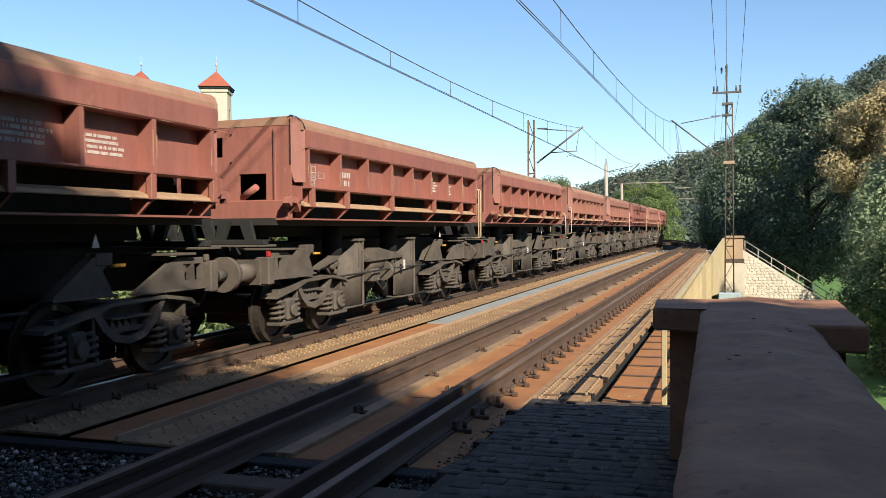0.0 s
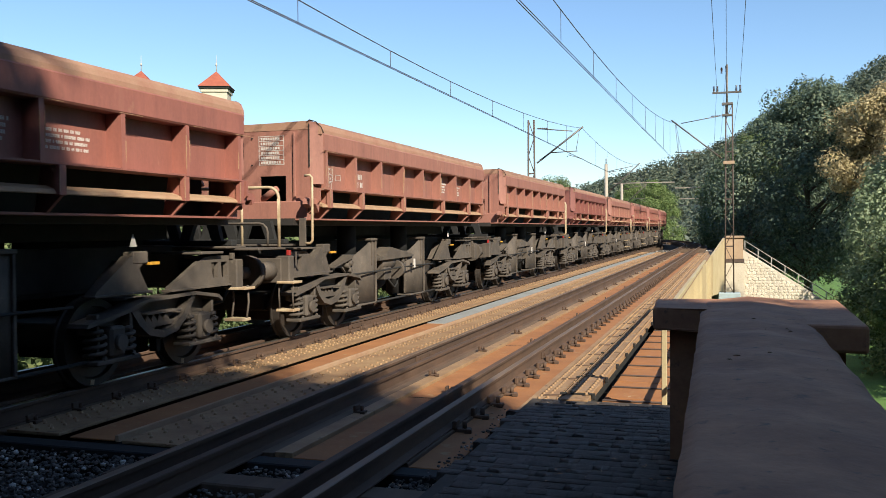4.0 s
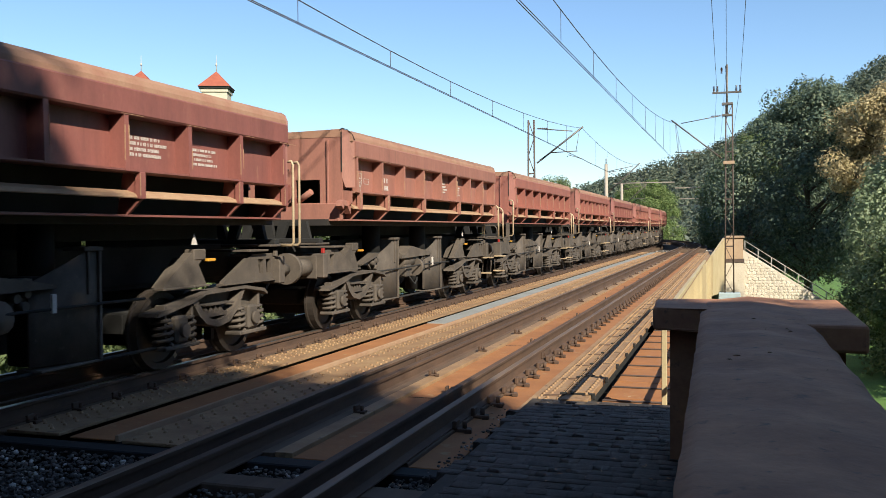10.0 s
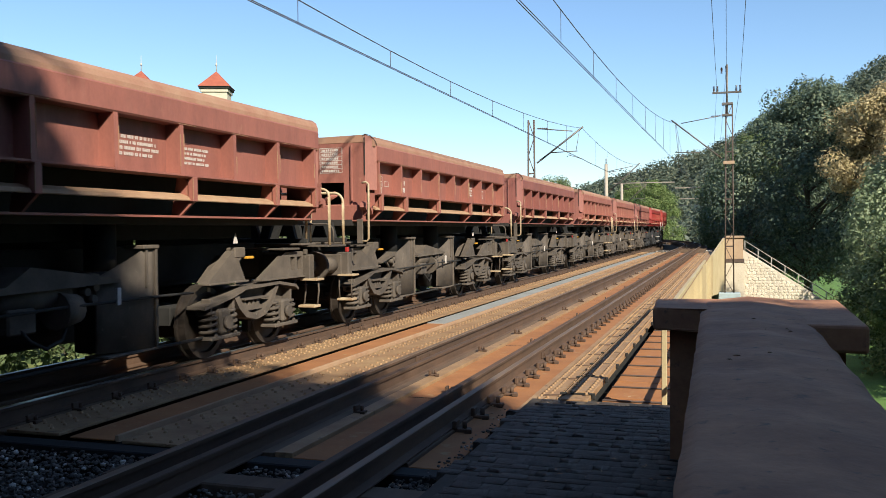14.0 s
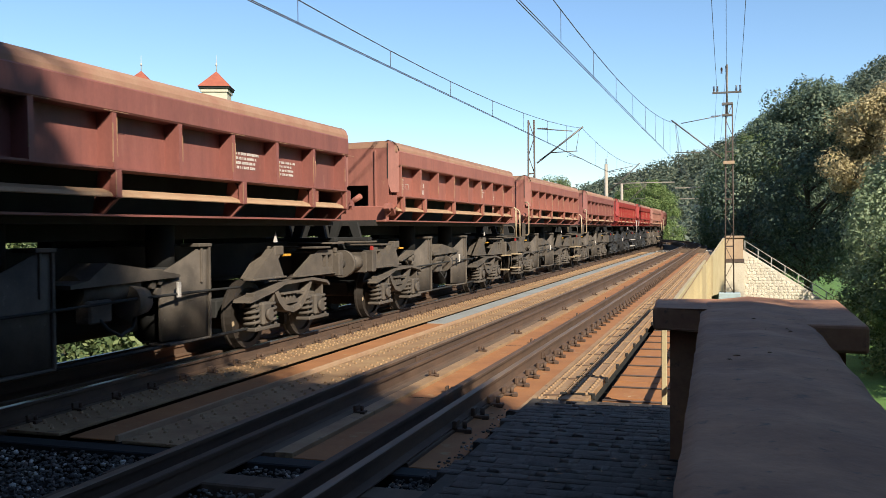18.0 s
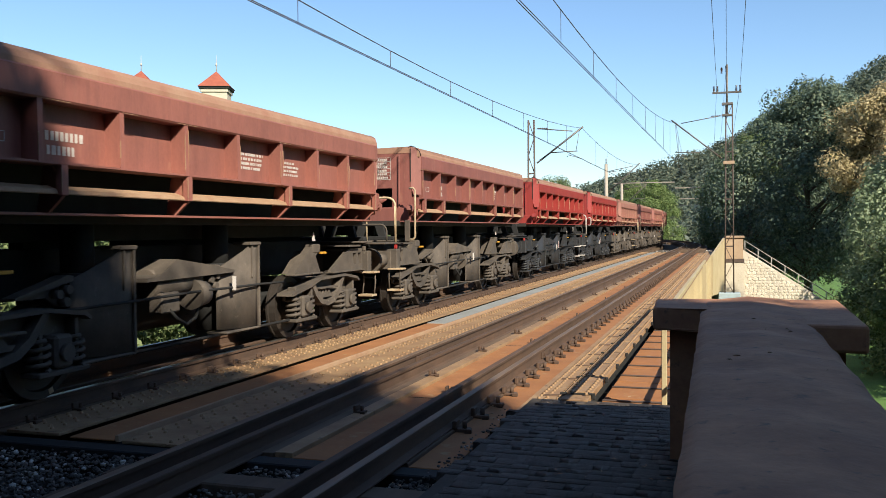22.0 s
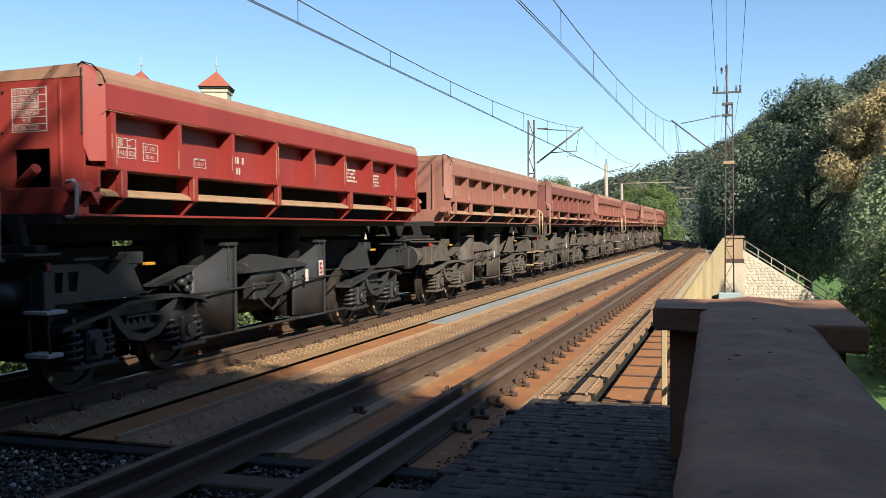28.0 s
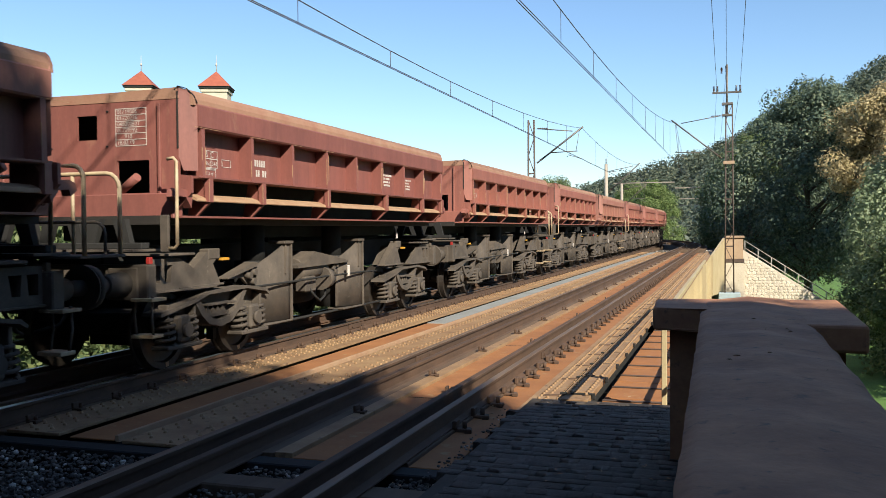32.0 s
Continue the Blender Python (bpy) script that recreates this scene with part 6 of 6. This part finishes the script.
pebbles("ballast", 17000, (-9.6, -1.95, 2.6, 6.03), bed_height, 0.012, 0.028, M_STONES, "dark ballast stones with a few pale ones", 4, clear_of_rails)
pebbles("far_ballast", 2600, (-9.2, -1.4, 66.3, 79), lambda x, y, r: np.full(len(x), -0.38), 0.05, 0.10, M_STONES, "ballast stones beyond the bridge", 6, clear_of_rails)
pebbles("edge_rubble", 420, (-2.15, -1.80, 4.0, 8.6), lambda x, y, r: np.full(len(x), -0.20), 0.008, 0.022, M_STONES, "loose stones along the edge of the paving", 8)


def paving():
    """Small dark setts, laid in uneven rows."""
    def sett(seed):
        r = random.Random(seed)
        bm = fresh()
        box(bm, -0.5, 0.5, -0.5, 0.5, -0.6, 0.5, 0.035)
        for v in bm.verts:
            v.co.x += r.uniform(-0.05, 0.05)
            v.co.y += r.uniform(-0.05, 0.05)
            v.co.z += r.uniform(-0.03, 0.03)
        for f in bm.faces:
            f.smooth = True
        return bm
    kinds = [shared(("sett", k), lambda: sett(k)) for k in range(5)]
    bed = bpy.data.objects["pavement_bed"]
    rnd = random.Random(2)
    y, row, n = 8.70, 0, 0
    rest_v, rest_f = [], []
    while y > 2.6:
        d = rnd.uniform(0.11, 0.16)
        x = -1.88 + rnd.uniform(-0.10, 0.10) + (0.16 * noise.noise((y * 1.3, 0, 0)) if y < 8.2 else 0.0)
        while x < -0.34:
            wd = rnd.uniform(0.11, 0.21)
            m = Matrix.Translation((x + wd / 2, y - d / 2, -0.155 + rnd.uniform(-0.002, 0.002))) @ Euler((rnd.uniform(-0.010, 0.010), rnd.uniform(-0.010, 0.010), rnd.uniform(-0.09, 0.09))).to_matrix().to_4x4() @ Matrix.Diagonal((wd, d, 0.11, 1))
            me = kinds[rnd.randrange(5)]
            if n < 300:
                ob = part("sett", me, M_COBBLE, bed)
                ob.matrix_basis = m
            else:
                k = len(rest_v)
                rest_v += [m @ v.co for v in me.vertices]
                rest_f += [tuple(k + i for i in f.vertices) for f in me.polygons]
            n += 1
            x += wd
        y -= d
        row += 1
    if rest_v:
        me = bpy.data.meshes.new("setts")
        me.from_pydata(rest_v, [], rest_f)
        me.materials.append(M_COBBLE)
        tagged(part("setts", me, M_COBBLE, bed), kind="stuff")


paving()


def wing_stones():
    """Uneven rubble stones, a little proud of the far wing wall and the abutment under the pillar."""
    rnd = random.Random(12)
    def stone(seed):
        r = random.Random(seed)
        bm = fresh()
        k = r.choice((5, 6, 7))
        ring = []
        for i in range(k):
            a = math.tau * (i + r.uniform(-0.25, 0.25)) / k
            ring.append((0.5 * math.cos(a) * r.uniform(0.85, 1.1), 0.5 * math.sin(a) * r.uniform(0.85, 1.1)))
        back = [bm.verts.new((x, 0.5, z)) for x, z in ring]
        face = [bm.verts.new((x * 0.82, -0.5 + r.uniform(-0.12, 0.12), z * 0.82)) for x, z in ring]
        bm.faces.new(face)
        for i in range(k):
            bm.faces.new((back[i], back[(i + 1) % k], face[(i + 1) % k], face[i]))
        return bm
    kinds = [shared(("stone", i), lambda: stone(i)) for i in range(7)]
    z, n = -0.18, 0
    while z > -4.9 and n < 300:
        h = rnd.uniform(0.17, 0.24)
        x = -1.0 + rnd.uniform(-0.2, 0.1)
        while x < 6.6 and n < 300:
            wd = rnd.uniform(0.20, 0.40)
            top = 0.0 if x < 0.95 else -(x - 0.95) * 0.658
            if z + h * 0.4 < top - 0.05 and not (-0.45 < x + wd / 2 < 1.1):
                ob = part("stone", kinds[rnd.randrange(7)], M_RUBBLE, wing)
                ob.matrix_basis = Matrix.Translation((x + wd / 2, 65.985, z - h / 2)) @ Matrix.Rotation(rnd.uniform(-0.25, 0.25), 4, "Y") @ Matrix.Diagonal((wd * 1.08, 0.032, h * 1.12, 1))
                n += 1
            x += wd
        z -= h


wing_stones()


def fishplates():
    """Rail joints and cables: what breaks up the long lines of the track."""
    me = shared(("fishplate", 0), lambda: box(box(box(fresh(), 0.012, 0.030, -0.32, 0.32, -0.135, -0.050, 0.004), 0.030, 0.046, -0.22, -0.18, -0.105, -0.075), 0.030, 0.046, 0.18, 0.22, -0.105, -0.075))
    for c, ys in ((NEAR_C, (11.6, 36.0)), (FAR_C, (14.2, 39.0))):
        for side in (-1, 1):
            for y in ys:
                ob = part("fishplate", me, M_RAIL)
                ob.location = (c + side * 0.7535, y + 0.4 * side, 0)
                tagged(ob, "rusty bolted fishplate joining the rails", "fishplate", "fishplates")


fishplates()


def litter():
    """Dry leaves and grass blown against the edges."""
    rnd = np.random.default_rng(31)
    cl = [(x, y, z, 0.35) for x, y, z in ((-1.95, 8.2, -0.19), (-1.2, 7.9, -0.10), (-0.6, 6.2, -0.10), (-2.6, 5.9, -0.22), (-0.9, 8.6, -0.10), (0.1, 3.6, 1.07), (0.25, 4.9, 1.07), (-4.6, 6.8, -0.17))]
    n = 90
    pts, faces = [], []
    for i in range(n):
        cx, cy, cz, r = cl[int(rnd.integers(len(cl)))]
        x, y = cx + rnd.normal() * r, cy + rnd.normal() * r
        if cz > 1 and not (-0.08 < x < 0.42):
            continue
        a, s = rnd.uniform(0, math.tau), rnd.uniform(0.012, 0.03) * (0.6 if cz > 1 else 1)
        k = len(pts)
        u, v = (math.cos(a) * s, math.sin(a) * s), (-math.sin(a) * s * 0.5, math.cos(a) * s * 0.5)
        pts += [(x - u[0], y - u[1], cz + 0.012), (x + v[0], y + v[1], cz + 0.018), (x + u[0], y + u[1], cz + 0.010), (x - v[0], y - v[1], cz + 0.016)]
        faces.append((k, k + 1, k + 2, k + 3))
    me = bpy.data.meshes.new("leaf_litter")
    me.from_pydata(pts, [], faces)
    me.materials.append(M_LEDGE)
    tagged(part("leaf_litter", me, M_LEDGE), "dry fallen leaves and chips on the paving", "leaf litter", kind="stuff")


litter()


# ------------------------------------------------------------------ the train runs
LEAD_Y = 0.12                        # the first wagon's near corner at the start


def travelled(t):
    """Metres run after t seconds; the train slows very slightly."""
    return 5.42 * t - 0.0042 * t * t


def wagon_pose(s):
    """Pose of a wagon whose near box corner stands at s on the far track."""
    a, _ = along(s + 1.08, FAR_C)
    b, _ = along(s + 7.77, FAR_C)
    d = (b - a).normalized()
    yaw = math.degrees(math.atan2(-d.x, d.y))
    o = a - d * 1.08
    return pose(o.x, o.y, 0.0, 0, 0, yaw)


def motions():
    for k, w in enumerate(TRAIN):
        walk(w, [(t * 0.5, wagon_pose(LEAD_Y + k * WAGON_L - travelled(t * 0.5))) for t in range(65)])
        for ws in [c for c in w.children if c.name.startswith("wheelset")]:
            home = ws.location.copy()
            walk(ws, [(t * 0.1, pose(home.x, home.y, home.z, math.degrees(travelled(t * 0.1) / WHEEL_R), 0, 0)) for t in range(321)])


motions()
